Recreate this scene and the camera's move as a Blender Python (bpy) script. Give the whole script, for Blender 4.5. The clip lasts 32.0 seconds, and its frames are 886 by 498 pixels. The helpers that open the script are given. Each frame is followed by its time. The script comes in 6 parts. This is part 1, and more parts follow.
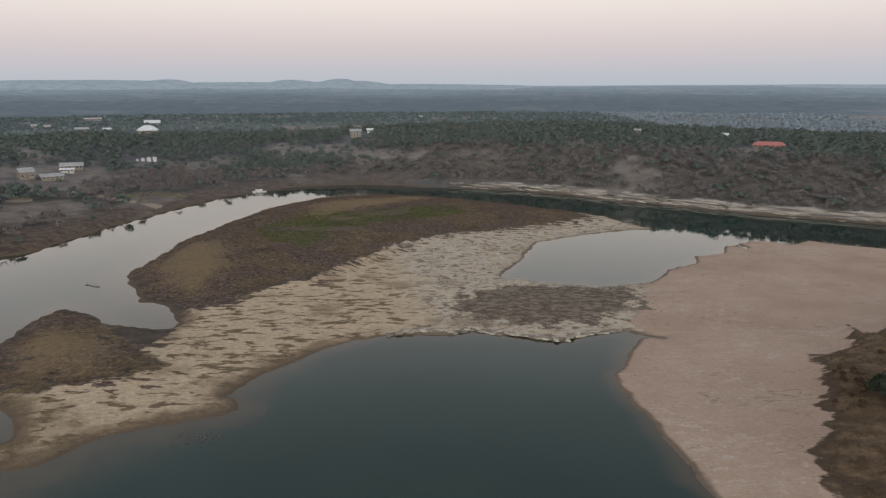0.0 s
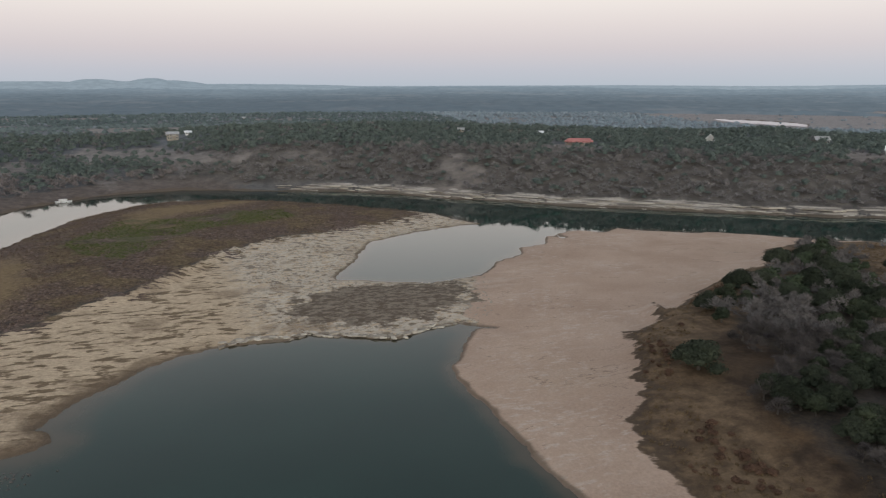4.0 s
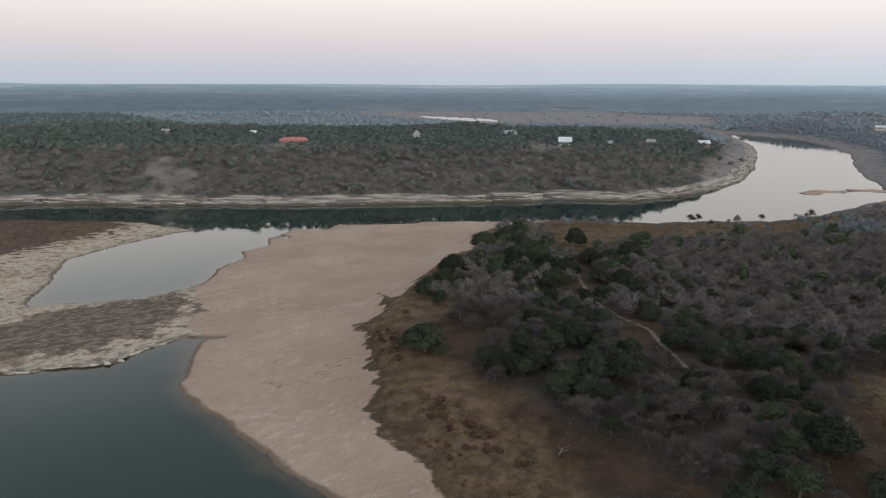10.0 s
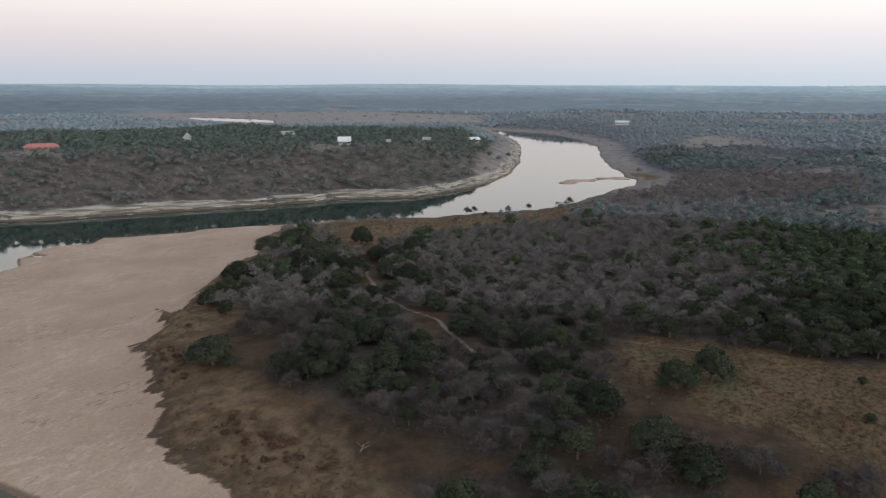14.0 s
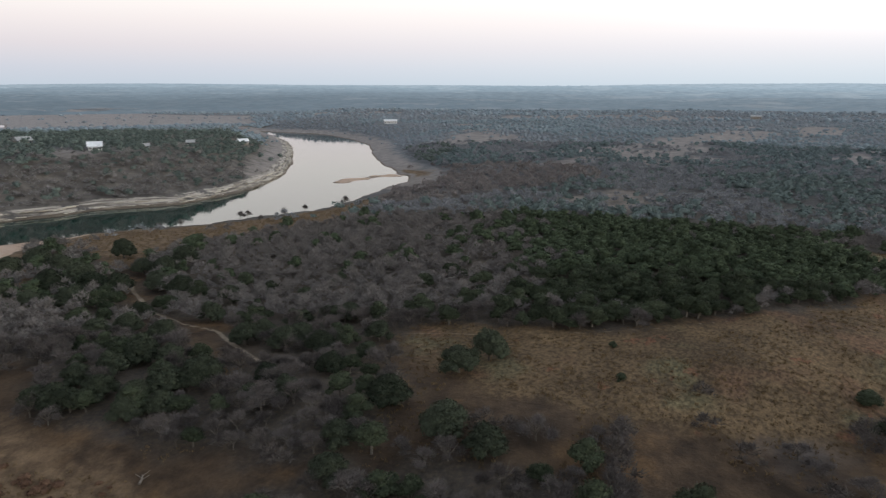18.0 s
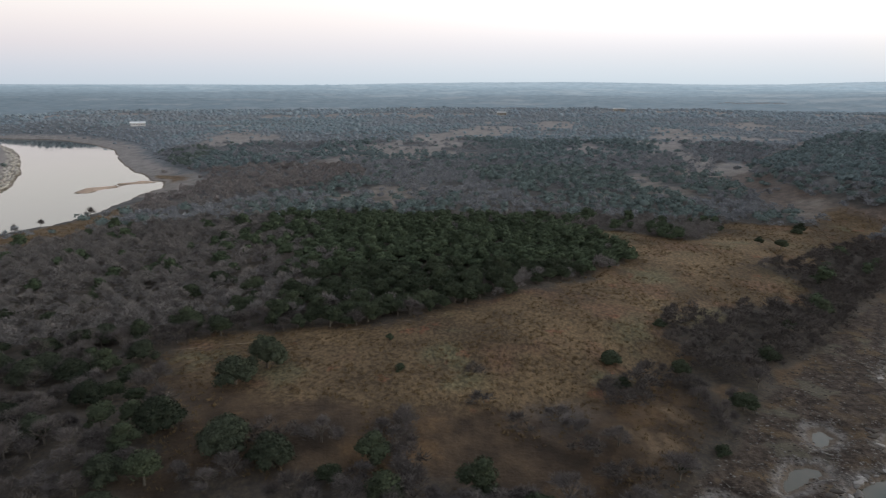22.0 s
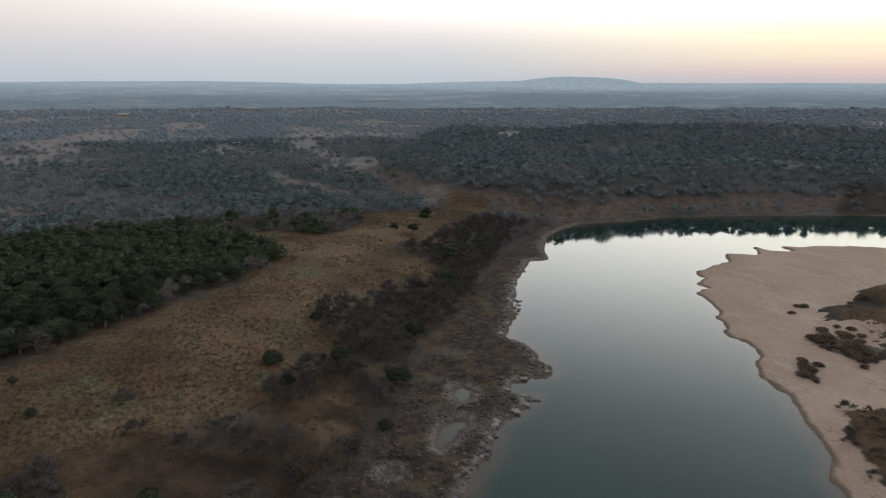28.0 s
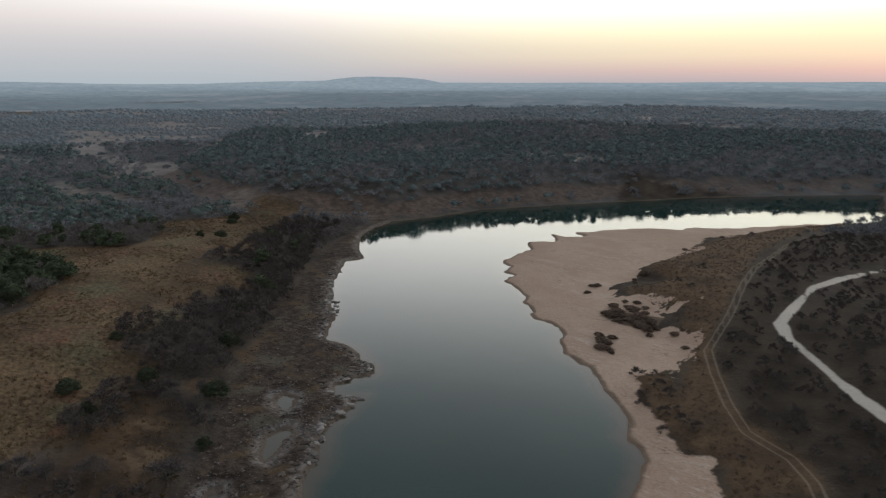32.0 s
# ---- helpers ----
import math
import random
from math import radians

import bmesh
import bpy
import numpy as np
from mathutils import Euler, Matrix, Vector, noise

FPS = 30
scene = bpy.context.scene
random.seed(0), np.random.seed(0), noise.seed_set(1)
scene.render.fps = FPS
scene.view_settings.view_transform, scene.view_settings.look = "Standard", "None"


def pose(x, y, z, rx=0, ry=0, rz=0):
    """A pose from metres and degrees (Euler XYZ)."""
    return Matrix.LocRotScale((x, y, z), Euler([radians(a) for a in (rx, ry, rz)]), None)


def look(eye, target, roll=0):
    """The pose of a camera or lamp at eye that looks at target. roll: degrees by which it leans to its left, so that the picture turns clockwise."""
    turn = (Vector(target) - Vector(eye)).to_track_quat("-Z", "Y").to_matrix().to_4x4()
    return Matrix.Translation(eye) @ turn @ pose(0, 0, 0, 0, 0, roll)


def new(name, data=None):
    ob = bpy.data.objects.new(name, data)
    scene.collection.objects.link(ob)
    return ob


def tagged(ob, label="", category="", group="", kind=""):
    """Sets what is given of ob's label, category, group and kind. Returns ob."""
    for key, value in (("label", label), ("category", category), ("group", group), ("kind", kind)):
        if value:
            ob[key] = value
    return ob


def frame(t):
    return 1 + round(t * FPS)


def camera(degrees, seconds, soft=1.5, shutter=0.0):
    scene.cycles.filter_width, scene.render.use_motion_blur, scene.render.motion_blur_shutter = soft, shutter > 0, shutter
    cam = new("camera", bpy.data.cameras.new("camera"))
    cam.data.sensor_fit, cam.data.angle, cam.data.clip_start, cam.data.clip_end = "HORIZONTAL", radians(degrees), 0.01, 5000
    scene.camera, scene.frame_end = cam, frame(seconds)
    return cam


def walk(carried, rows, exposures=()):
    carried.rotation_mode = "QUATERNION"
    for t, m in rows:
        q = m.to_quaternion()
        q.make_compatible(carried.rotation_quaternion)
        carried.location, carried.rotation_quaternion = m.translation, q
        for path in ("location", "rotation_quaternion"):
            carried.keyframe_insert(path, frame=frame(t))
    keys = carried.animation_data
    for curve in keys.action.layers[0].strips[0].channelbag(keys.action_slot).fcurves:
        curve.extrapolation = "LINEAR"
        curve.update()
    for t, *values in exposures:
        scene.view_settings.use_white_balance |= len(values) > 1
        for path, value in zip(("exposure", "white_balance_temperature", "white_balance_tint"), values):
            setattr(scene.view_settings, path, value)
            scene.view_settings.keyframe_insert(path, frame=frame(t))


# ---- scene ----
# ---- camera: hovers on one spot, sixty metres over the water, and turns right ----
def stand(yaw, pitch, roll):
    return pose(0, 0, 60, 90 + pitch, 0, yaw) @ pose(0, 0, 0, 0, 0, roll)


cam = camera(64.38, 32.0, soft=1.25, shutter=0.5)
PATH = [
    (0.0, stand(-0.00, -12.99, -0.19)),
    (1.0, stand(-3.45, -12.98, -0.16)),
    (2.0, stand(-6.89, -12.98, -0.15)),
    (3.0, stand(-10.37, -12.99, -0.09)),
    (3.5, stand(-12.10, -13.00, -0.09)),
    (5.5, stand(-19.27, -13.03, -0.04)),
    (6.0, stand(-21.09, -13.06, 0.00)),
    (7.0, stand(-24.74, -13.12, 0.12)),
    (8.0, stand(-28.46, -13.11, 0.09)),
    (9.0, stand(-32.48, -13.10, 0.11)),
    (10.0, stand(-36.61, -13.10, 0.12)),
    (11.0, stand(-40.85, -13.09, 0.16)),
    (12.0, stand(-45.22, -13.08, 0.12)),
    (13.0, stand(-49.71, -13.07, 0.13)),
    (14.0, stand(-54.28, -13.07, 0.11)),
    (14.5, stand(-56.57, -13.06, 0.10)),
    (16.5, stand(-65.73, -13.06, 0.11)),
    (17.0, stand(-68.00, -13.06, 0.10)),
    (18.0, stand(-72.54, -13.06, 0.12)),
    (19.0, stand(-77.04, -13.06, 0.06)),
    (20.0, stand(-81.58, -13.06, 0.02)),
    (21.0, stand(-86.21, -13.05, 0.02)),
    (21.5, stand(-88.85, -13.09, 0.01)),
    (22.0, stand(-91.49, -13.12, 0.00)),
    (22.5, stand(-94.14, -13.14, -0.01)),
    (23.0, stand(-96.79, -13.14, -0.00)),
    (24.0, stand(-101.97, -13.17, 0.01)),
    (25.0, stand(-106.87, -13.18, -0.00)),
    (25.5, stand(-109.20, -13.17, -0.00)),
    (27.5, stand(-118.05, -13.17, 0.02)),
    (28.0, stand(-120.22, -13.17, 0.03)),
    (29.0, stand(-124.40, -13.18, -0.03)),
    (30.0, stand(-128.36, -13.20, -0.06)),
    (31.0, stand(-132.07, -13.21, -0.08)),
    (32.0, stand(-135.62, -13.19, -0.07)),
]
walk(cam, PATH, [(0.0, -0.04, 6560, 11), (6.0, 0.03, 6330, 9), (13.0, 0.16, 6280, 9), (19.0, 0.25, 6300, 9), (24.0, 0.12, 6330, 9), (28.0, -0.14, 6400, 9), (32.0, -0.34, 6420, 9)])

# ---- sky after sunset, and the glow's soft light ----
SUNSET = radians(-176)
SUN_WAY = Vector((-math.sin(SUNSET), math.cos(SUNSET), 0))
world = bpy.data.worlds.new("dusk")
scene.world = world
world.use_nodes = True
wt = world.node_tree
wt.nodes.clear()


def wnode(kind, **sets):
    n = wt.nodes.new(kind)
    for k, v in sets.items():
        setattr(n, k, v)
    return n


def wramp(stops, source):
    r = wnode("ShaderNodeValToRGB")
    el = r.color_ramp.elements
    while len(el) < len(stops):
        el.new(0.5)
    for e, (p, c) in zip(el, stops):
        e.position, e.color = p, (*c, 1)
    wt.links.new(source, r.inputs[0])
    return r.outputs[0]


tc = wnode("ShaderNodeTexCoord")
sep = wnode("ShaderNodeSeparateXYZ")
wt.links.new(tc.outputs["Generated"], sep.inputs[0])
cool = wramp([(0.0, (0.47, 0.52, 0.58)), (0.022, (0.53, 0.545, 0.60)), (0.05, (0.64, 0.59, 0.61)), (0.08, (0.75, 0.68, 0.67)),
              (0.112, (0.86, 0.79, 0.75)), (0.19, (1.08, 1.0, 0.95)), (0.27, (0.96, 0.93, 0.91)), (0.42, (0.55, 0.57, 0.60)), (1.0, (0.36, 0.41, 0.50))], sep.outputs[2])
mild = wramp([(0.0, (0.56, 0.63, 0.68)), (0.022, (0.64, 0.68, 0.72)), (0.05, (0.76, 0.74, 0.76)), (0.08, (0.90, 0.83, 0.81)),
              (0.112, (0.98, 0.93, 0.88)), (0.19, (1.08, 1.04, 1.0)), (0.27, (0.98, 0.97, 0.96)), (0.42, (0.60, 0.63, 0.66)), (1.0, (0.36, 0.41, 0.50))], sep.outputs[2])
warm = wramp([(0.0, (0.55, 0.52, 0.55)), (0.007, (0.66, 0.57, 0.59)), (0.0165, (0.84, 0.64, 0.60)), (0.035, (1.08, 0.90, 0.68)), (0.065, (1.22, 1.08, 0.74)), (0.096, (1.25, 1.18, 0.92)),
              (0.26, (1.05, 1.03, 0.96)), (0.62, (0.54, 0.61, 0.70))], sep.outputs[2])
dot = wnode("ShaderNodeVectorMath", operation="DOT_PRODUCT")
dot.inputs[1].default_value = SUN_WAY
wt.links.new(tc.outputs["Generated"], dot.inputs[0])
near_sun = wnode("ShaderNodeMapRange", interpolation_type="SMOOTHSTEP")
near_sun.inputs["From Min"].default_value, near_sun.inputs["From Max"].default_value = 0.52, 1.0
wt.links.new(dot.outputs["Value"], near_sun.inputs[0])
west = wnode("ShaderNodeMapRange", interpolation_type="SMOOTHSTEP")
west.inputs["From Min"].default_value, west.inputs["From Max"].default_value = -1.0, 0.5
wt.links.new(dot.outputs["Value"], west.inputs[0])
half = wnode("ShaderNodeMix", data_type="RGBA")
wt.links.new(west.outputs[0], half.inputs["Factor"])
wt.links.new(cool, half.inputs["A"])
wt.links.new(mild, half.inputs["B"])
both = wnode("ShaderNodeMix", data_type="RGBA")
wt.links.new(near_sun.outputs[0], both.inputs["Factor"])
wt.links.new(half.outputs["Result"], both.inputs["A"])
wt.links.new(warm, both.inputs["B"])
gain = wnode("ShaderNodeMapRange", interpolation_type="SMOOTHSTEP")
gain.inputs["From Min"].default_value, gain.inputs["From Max"].default_value = -0.15, 1.0
gain.inputs["To Min"].default_value, gain.inputs["To Max"].default_value = 0.0, 1.9
wt.links.new(dot.outputs["Value"], gain.inputs[0])
lift = wnode("ShaderNodeMapRange", interpolation_type="SMOOTHSTEP")
lift.inputs["From Min"].default_value, lift.inputs["From Max"].default_value = 0.03, 0.22
wt.links.new(sep.outputs[2], lift.inputs[0])
fall = wnode("ShaderNodeMapRange", interpolation_type="SMOOTHSTEP")
fall.inputs["From Min"].default_value, fall.inputs["From Max"].default_value = 0.2, 0.55
fall.inputs["To Min"].default_value, fall.inputs["To Max"].default_value = 1.0, 0.3
wt.links.new(sep.outputs[2], fall.inputs[0])
band = wnode("ShaderNodeMath", operation="MULTIPLY")
wt.links.new(lift.outputs[0], band.inputs[0])
wt.links.new(fall.outputs[0], band.inputs[1])
power = wnode("ShaderNodeMath", operation="MULTIPLY_ADD")
power.inputs[2].default_value = 1.0
wt.links.new(gain.outputs[0], power.inputs[0])
wt.links.new(band.outputs[0], power.inputs[1])
glow = wnode("ShaderNodeBackground")
wt.links.new(both.outputs["Result"], glow.inputs["Color"])
wt.links.new(power.outputs[0], glow.inputs["Strength"])
air = wnode("ShaderNodeTexSky", sky_type="NISHITA", sun_disc=False, sun_elevation=radians(1.0), sun_rotation=SUNSET * -1)
thin = wnode("ShaderNodeBackground")
thin.inputs["Strength"].default_value = 0.015
wt.links.new(air.outputs[0], thin.inputs["Color"])
add = wnode("ShaderNodeAddShader")
out_w = wnode("ShaderNodeOutputWorld")
wt.links.new(glow.outputs[0], add.inputs[0])
wt.links.new(thin.outputs[0], add.inputs[1])
wt.links.new(add.outputs[0], out_w.inputs[0])

sun_data = bpy.data.lights.new("sun", "SUN")
sun_data.energy, sun_data.angle, sun_data.color = 0.5, radians(12), (1.0, 0.88, 0.74)
sun = new("sun", sun_data)
sun.matrix_world = look(SUN_WAY * 100 + Vector((0, 0, 9)), (0, 0, 0))


# ---- materials ----
class Nodes:
    """Short hand for building one node material."""

    def __init__(self, name, rough=0.9, spec=0.2):
        self.mat = bpy.data.materials.new(name)
        self.mat.use_nodes = True
        self.t = self.mat.node_tree
        self.bsdf = self.t.nodes["Principled BSDF"]
        self.bsdf.inputs["Roughness"].default_value = rough
        self.bsdf.inputs["Specular IOR Level"].default_value = spec
        self.coord = self.t.nodes.new("ShaderNodeTexCoord").outputs["Object"]

    def put(self, socket, value):
        if hasattr(value, "is_linked"):
            self.t.links.new(value, socket)
        elif isinstance(value, tuple) and len(value) == 3 and socket.type == "RGBA":
            socket.default_value = (*value, 1)
        else:
            socket.default_value = value

    def attr(self, name):
        n = self.t.nodes.new("ShaderNodeAttribute")
        n.attribute_name = name
        return n.outputs["Fac"]

    def stretched(self, sx, sy, sz, turn=0.0):
        n = self.t.nodes.new("ShaderNodeMapping")
        n.inputs["Scale"].default_value = (sx, sy, sz)
        n.inputs["Rotation"].default_value = (0, 0, radians(turn))
        self.t.links.new(self.coord, n.inputs[0])
        return n.outputs[0]

    def turned(self, sx, sy, turn):
        n = self.t.nodes.new("ShaderNodeMapping")
        n.vector_type = "TEXTURE"
        n.inputs["Scale"].default_value = (1 / sx, 1 / sy, 1)
        n.inputs["Rotation"].default_value = (0, 0, radians(turn))
        self.t.links.new(self.coord, n.inputs[0])
        return n.outputs[0]

    def noise(self, scale, detail=4.0, rough=0.55, coord=None, warp=0.0):
        n = self.t.nodes.new("ShaderNodeTexNoise")
        self.put(n.inputs["Vector"], coord or self.coord)
        n.inputs["Scale"].default_value, n.inputs["Detail"].default_value = scale, detail
        n.inputs["Roughness"].default_value, n.inputs["Distortion"].default_value = rough, warp
        return n.outputs[0]

    def calc(self, op, a, b=0.0, c=0.0):
        n = self.t.nodes.new("ShaderNodeMath")
        n.operation = op
        for s, v in zip(n.inputs, (a, b, c)):
            self.put(s, v)
        return n.outputs[0]

    def step(self, v, lo, hi, a=0.0, b=1.0):
        n = self.t.nodes.new("ShaderNodeMapRange")
        n.interpolation_type = "SMOOTHSTEP"
        for s, x in zip(n.inputs, (v, lo, hi, a, b)):
            self.put(s, x)
        return n.outputs[0]

    def mix(self, f, a, b):
        n = self.t.nodes.new("ShaderNodeMix")
        n.data_type = "RGBA"
        self.put(n.inputs["Factor"], f)
        self.put(n.inputs["A"], a)
        self.put(n.inputs["B"], b)
        return n.outputs["Result"]

    def times(self, colour, value):
        n = self.t.nodes.new("ShaderNodeVectorMath")
        n.operation = "SCALE"
        self.put(n.inputs[0], colour)
        self.put(n.inputs["Scale"], value)
        return n.outputs[0]

    def object_random(self):
        return self.t.nodes.new("ShaderNodeObjectInfo").outputs["Random"]

    def island_random(self):
        return self.t.nodes.new("ShaderNodeNewGeometry").outputs["Random Per Island"]

    def bump(self, height, strength, distance):
        n = self.t.nodes.new("ShaderNodeBump")
        n.inputs["Strength"].default_value, n.inputs["Distance"].default_value = strength, distance
        self.put(n.inputs["Height"], height)
        self.t.links.new(n.outputs[0], self.bsdf.inputs["Normal"])

    def done(self, colour, rough=None):
        self.put(self.bsdf.inputs["Base Color"], colour)
        if rough is not None:
            self.put(self.bsdf.inputs["Roughness"], rough)
        return self.mat


def plain(name, a, b, scale=2.0, rough=0.8, spec=0.3, random=0.0):
    """Two tones mixed by a two-scale grain; random: share of the object's own tone."""
    n = Nodes(name, rough, spec)
    g = n.calc("ADD", n.calc("MULTIPLY", n.noise(scale, 5), 0.65), n.calc("MULTIPLY", n.noise(scale * 9, 3), 0.35))
    if random:
        g = n.calc("ADD", n.calc("MULTIPLY", g, 1 - random), n.calc("MULTIPLY", n.object_random(), random))
    n.bump(g, 0.3, 0.05)
    return n.done(n.mix(n.step(g, 0.3, 0.7), a, b))


def foliage(name, dark, light, per_island=True):
    n = Nodes(name, 0.85, 0.05)
    g = n.calc("MULTIPLY", n.noise(0.9, 3), 0.5)
    g = n.calc("ADD", g, n.calc("MULTIPLY", n.object_random(), 0.35))
    if per_island:
        g = n.calc("ADD", g, n.calc("MULTIPLY", n.island_random(), 0.35))
    return n.done(n.mix(n.step(g, 0.25, 0.85), dark, light))


M_JUNIPER = foliage("juniper_leaf", (0.020, 0.026, 0.016), (0.054, 0.064, 0.039))
M_WOOD_JUNIPER = foliage("wood_juniper_leaf", (0.030, 0.041, 0.024), (0.078, 0.096, 0.058))
M_OAK = foliage("oak_leaf", (0.019, 0.024, 0.016), (0.053, 0.061, 0.041))
# mid and far foliage: distance haze is painted into these nine base colours
M_FAR_JUNIPER_HAZED = foliage("far_juniper_leaf_hazed", (0.136, 0.170, 0.187), (0.194, 0.228, 0.246))
M_HILL_JUNIPER_HAZED = foliage("hill_juniper_leaf_hazed", (0.066, 0.084, 0.076), (0.118, 0.140, 0.124))
M_PLAIN_JUNIPER_HAZED = foliage("plain_juniper_leaf_hazed", (0.160, 0.197, 0.222), (0.210, 0.247, 0.272))
M_GROVE_JUNIPER_HAZED = foliage("grove_juniper_leaf_hazed", (0.074, 0.098, 0.094), (0.138, 0.166, 0.158))
M_NORTH_JUNIPER_HAZED = foliage("north_juniper_leaf_hazed", (0.078, 0.100, 0.100), (0.126, 0.152, 0.150))
M_RIDGE_JUNIPER_HAZED = foliage("ridge_juniper_leaf_hazed", (0.090, 0.118, 0.122), (0.158, 0.190, 0.192))
M_HILL_TWIG_HAZED = foliage("hill_twig_hazed", (0.128, 0.119, 0.117), (0.215, 0.201, 0.196))
M_PLAIN_TWIG_HAZED = foliage("plain_twig_hazed", (0.142, 0.147, 0.158), (0.236, 0.239, 0.249))
M_FAR_TWIG_HAZED = foliage("far_twig_hazed", (0.140, 0.158, 0.176), (0.182, 0.199, 0.216))
M_DARK_TWIG = foliage("dark_twig", (0.034, 0.029, 0.027), (0.086, 0.074, 0.068))
M_BRUSH = foliage("bare_brush", (0.070, 0.062, 0.059), (0.160, 0.144, 0.137))
M_TWIG = foliage("bare_twig", (0.050, 0.043, 0.041), (0.118, 0.104, 0.098))
M_TWIG_RED = foliage("red_twig", (0.118, 0.103, 0.100), (0.218, 0.193, 0.185))
M_GRASS = foliage("dry_grass", (0.078, 0.054, 0.030), (0.160, 0.112, 0.062))
M_WEED = foliage("brown_weed", (0.070, 0.051, 0.041), (0.155, 0.113, 0.086))
M_GREEN_WEED = foliage("green_weed", (0.050, 0.062, 0.022), (0.105, 0.120, 0.042))
M_RED_SHRUB = foliage("rusty_shrub", (0.070, 0.042, 0.030), (0.15, 0.090, 0.060))
M_BARK = plain("bark", (0.06, 0.05, 0.04), (0.14, 0.12, 0.10), 6.0)
M_ROCK = plain("limestone", (0.20, 0.17, 0.135), (0.46, 0.41, 0.34), 1.2, 0.9, 0.2, 0.35)


def ground_material():
    n = Nodes("ground", 0.93, 0.12)
    big, mid, fine = n.noise(0.018, 4), n.noise(0.14, 5), n.noise(1.1, 6, 0.65)
    edge = n.calc("MULTIPLY_ADD", n.noise(0.22, 6, 0.62), 7.0, -3.5)
    wide = n.calc("MULTIPLY_ADD", n.noise(0.07, 6, 0.6), 26.0, -13.0)

    def inside(name, soft=0.8, ragged=edge):
        return n.step(n.calc("ADD", n.attr(name), ragged), -soft, soft)

    # woodland floor: leaf litter and dry grass
    c = n.mix(n.step(mid, 0.35, 0.68), (0.040, 0.035, 0.030), (0.080, 0.067, 0.056))
    c = n.mix(n.step(fine, 0.35, 0.75), c, n.mix(0.5, c, (0.11, 0.08, 0.052)))
    # painted haze: the floor colour turns blue-grey farther out
    c = n.mix(n.calc("MULTIPLY", n.attr("haze_tint"), 0.025), c, n.mix(n.step(mid, 0.3, 0.7), (0.108, 0.114, 0.122), (0.164, 0.169, 0.175)))
    o = n.mix(n.step(n.noise(0.12, 6, 0.65), 0.36, 0.66), (0.029, 0.020, 0.014), (0.074, 0.049, 0.030))
    o = n.mix(n.step(n.noise(0.07, 5, 0.6, n.stretched(1, 1, 1, 20)), 0.54, 0.66, 0, 0.7), o, n.mix(fine, (0.070, 0.042, 0.022), (0.150, 0.090, 0.044)))
    c = n.mix(inside("open", 4.0, wide), c, o)
    soil = n.mix(n.step(n.noise(0.3, 5, 0.65), 0.36, 0.66), (0.060, 0.043, 0.033), (0.145, 0.105, 0.078))
    # the same painted haze greys the bank soil
    soil = n.mix(n.calc("MULTIPLY", n.attr("haze_tint"), 0.025), soil, n.mix(n.step(mid, 0.3, 0.7), (0.090, 0.078, 0.074), (0.150, 0.130, 0.122)))
    c = n.mix(inside("earth", 3.0, wide), c, soil)
    c = n.mix(inside("field", 3.0, edge), c, n.mix(n.step(mid, 0.3, 0.7), (0.105, 0.088, 0.055), (0.175, 0.145, 0.092)))
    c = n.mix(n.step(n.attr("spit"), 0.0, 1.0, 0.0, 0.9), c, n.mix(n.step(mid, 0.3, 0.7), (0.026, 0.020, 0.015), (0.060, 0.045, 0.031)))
    c = n.mix(n.calc("MULTIPLY", n.attr("slope"), 0.85), c, n.mix(n.step(mid, 0.3, 0.7), (0.075, 0.064, 0.055), (0.148, 0.129, 0.112)))
    # clearings of bare earth and straw, distance haze painted over the farther ones
    c = n.mix(inside("clearing", 6.0, wide), c, n.mix(n.calc("MULTIPLY", n.attr("haze_tint"), 0.024), n.mix(n.step(mid, 0.3, 0.7), (0.108, 0.090, 0.074), (0.182, 0.150, 0.120)), n.mix(n.step(mid, 0.3, 0.7), (0.165, 0.150, 0.142), (0.245, 0.218, 0.204))))
    c = n.mix(n.step(n.calc("ADD", n.attr("flat"), n.calc("MULTIPLY_ADD", n.noise(0.012, 5, 0.6), 150.0, -80.0)), -25.0, 15.0), c, n.mix(n.step(mid, 0.3, 0.7), (0.185, 0.170, 0.166), (0.285, 0.258, 0.245)))
    # meadow
    streak = n.noise(1.1, 6, 0.72, n.stretched(0.7, 1.1, 1, 30))
    m = n.mix(n.step(n.noise(0.035, 5, 0.6), 0.36, 0.62), (0.066, 0.045, 0.026), (0.127, 0.086, 0.047))
    m = n.mix(n.step(n.noise(0.05, 4), 0.52, 0.64, 0, 0.8), m, (0.112, 0.066, 0.040))
    m = n.mix(n.step(n.noise(0.043, 3, 0.5, n.stretched(1, 1, 1, 70)), 0.56, 0.68, 0, 0.8), m, (0.100, 0.088, 0.049))
    m = n.mix(n.step(n.noise(0.11, 4, 0.6, n.stretched(1, 1.6, 1, 70)), 0.64, 0.70, 0, 0.8), m, (0.125, 0.058, 0.033))
    m = n.mix(n.step(n.noise(0.22, 5, 0.6), 0.60, 0.72, 0, 0.5), m, (0.050, 0.036, 0.021))
    m = n.times(m, n.step(streak, 0.32, 0.68, 0.50, 1.55))
    c = n.mix(inside("meadow", 4.0, wide), c, m)
    # dry grass along the banks
    g = n.mix(n.step(n.noise(0.3, 6, 0.65), 0.36, 0.66), (0.082, 0.055, 0.034), (0.164, 0.112, 0.068))
    g = n.mix(n.attr("spit"), g, n.mix(n.step(mid, 0.3, 0.7), (0.062, 0.040, 0.024), (0.120, 0.078, 0.045)))
    c = n.mix(inside("straw", 2.0), c, g)
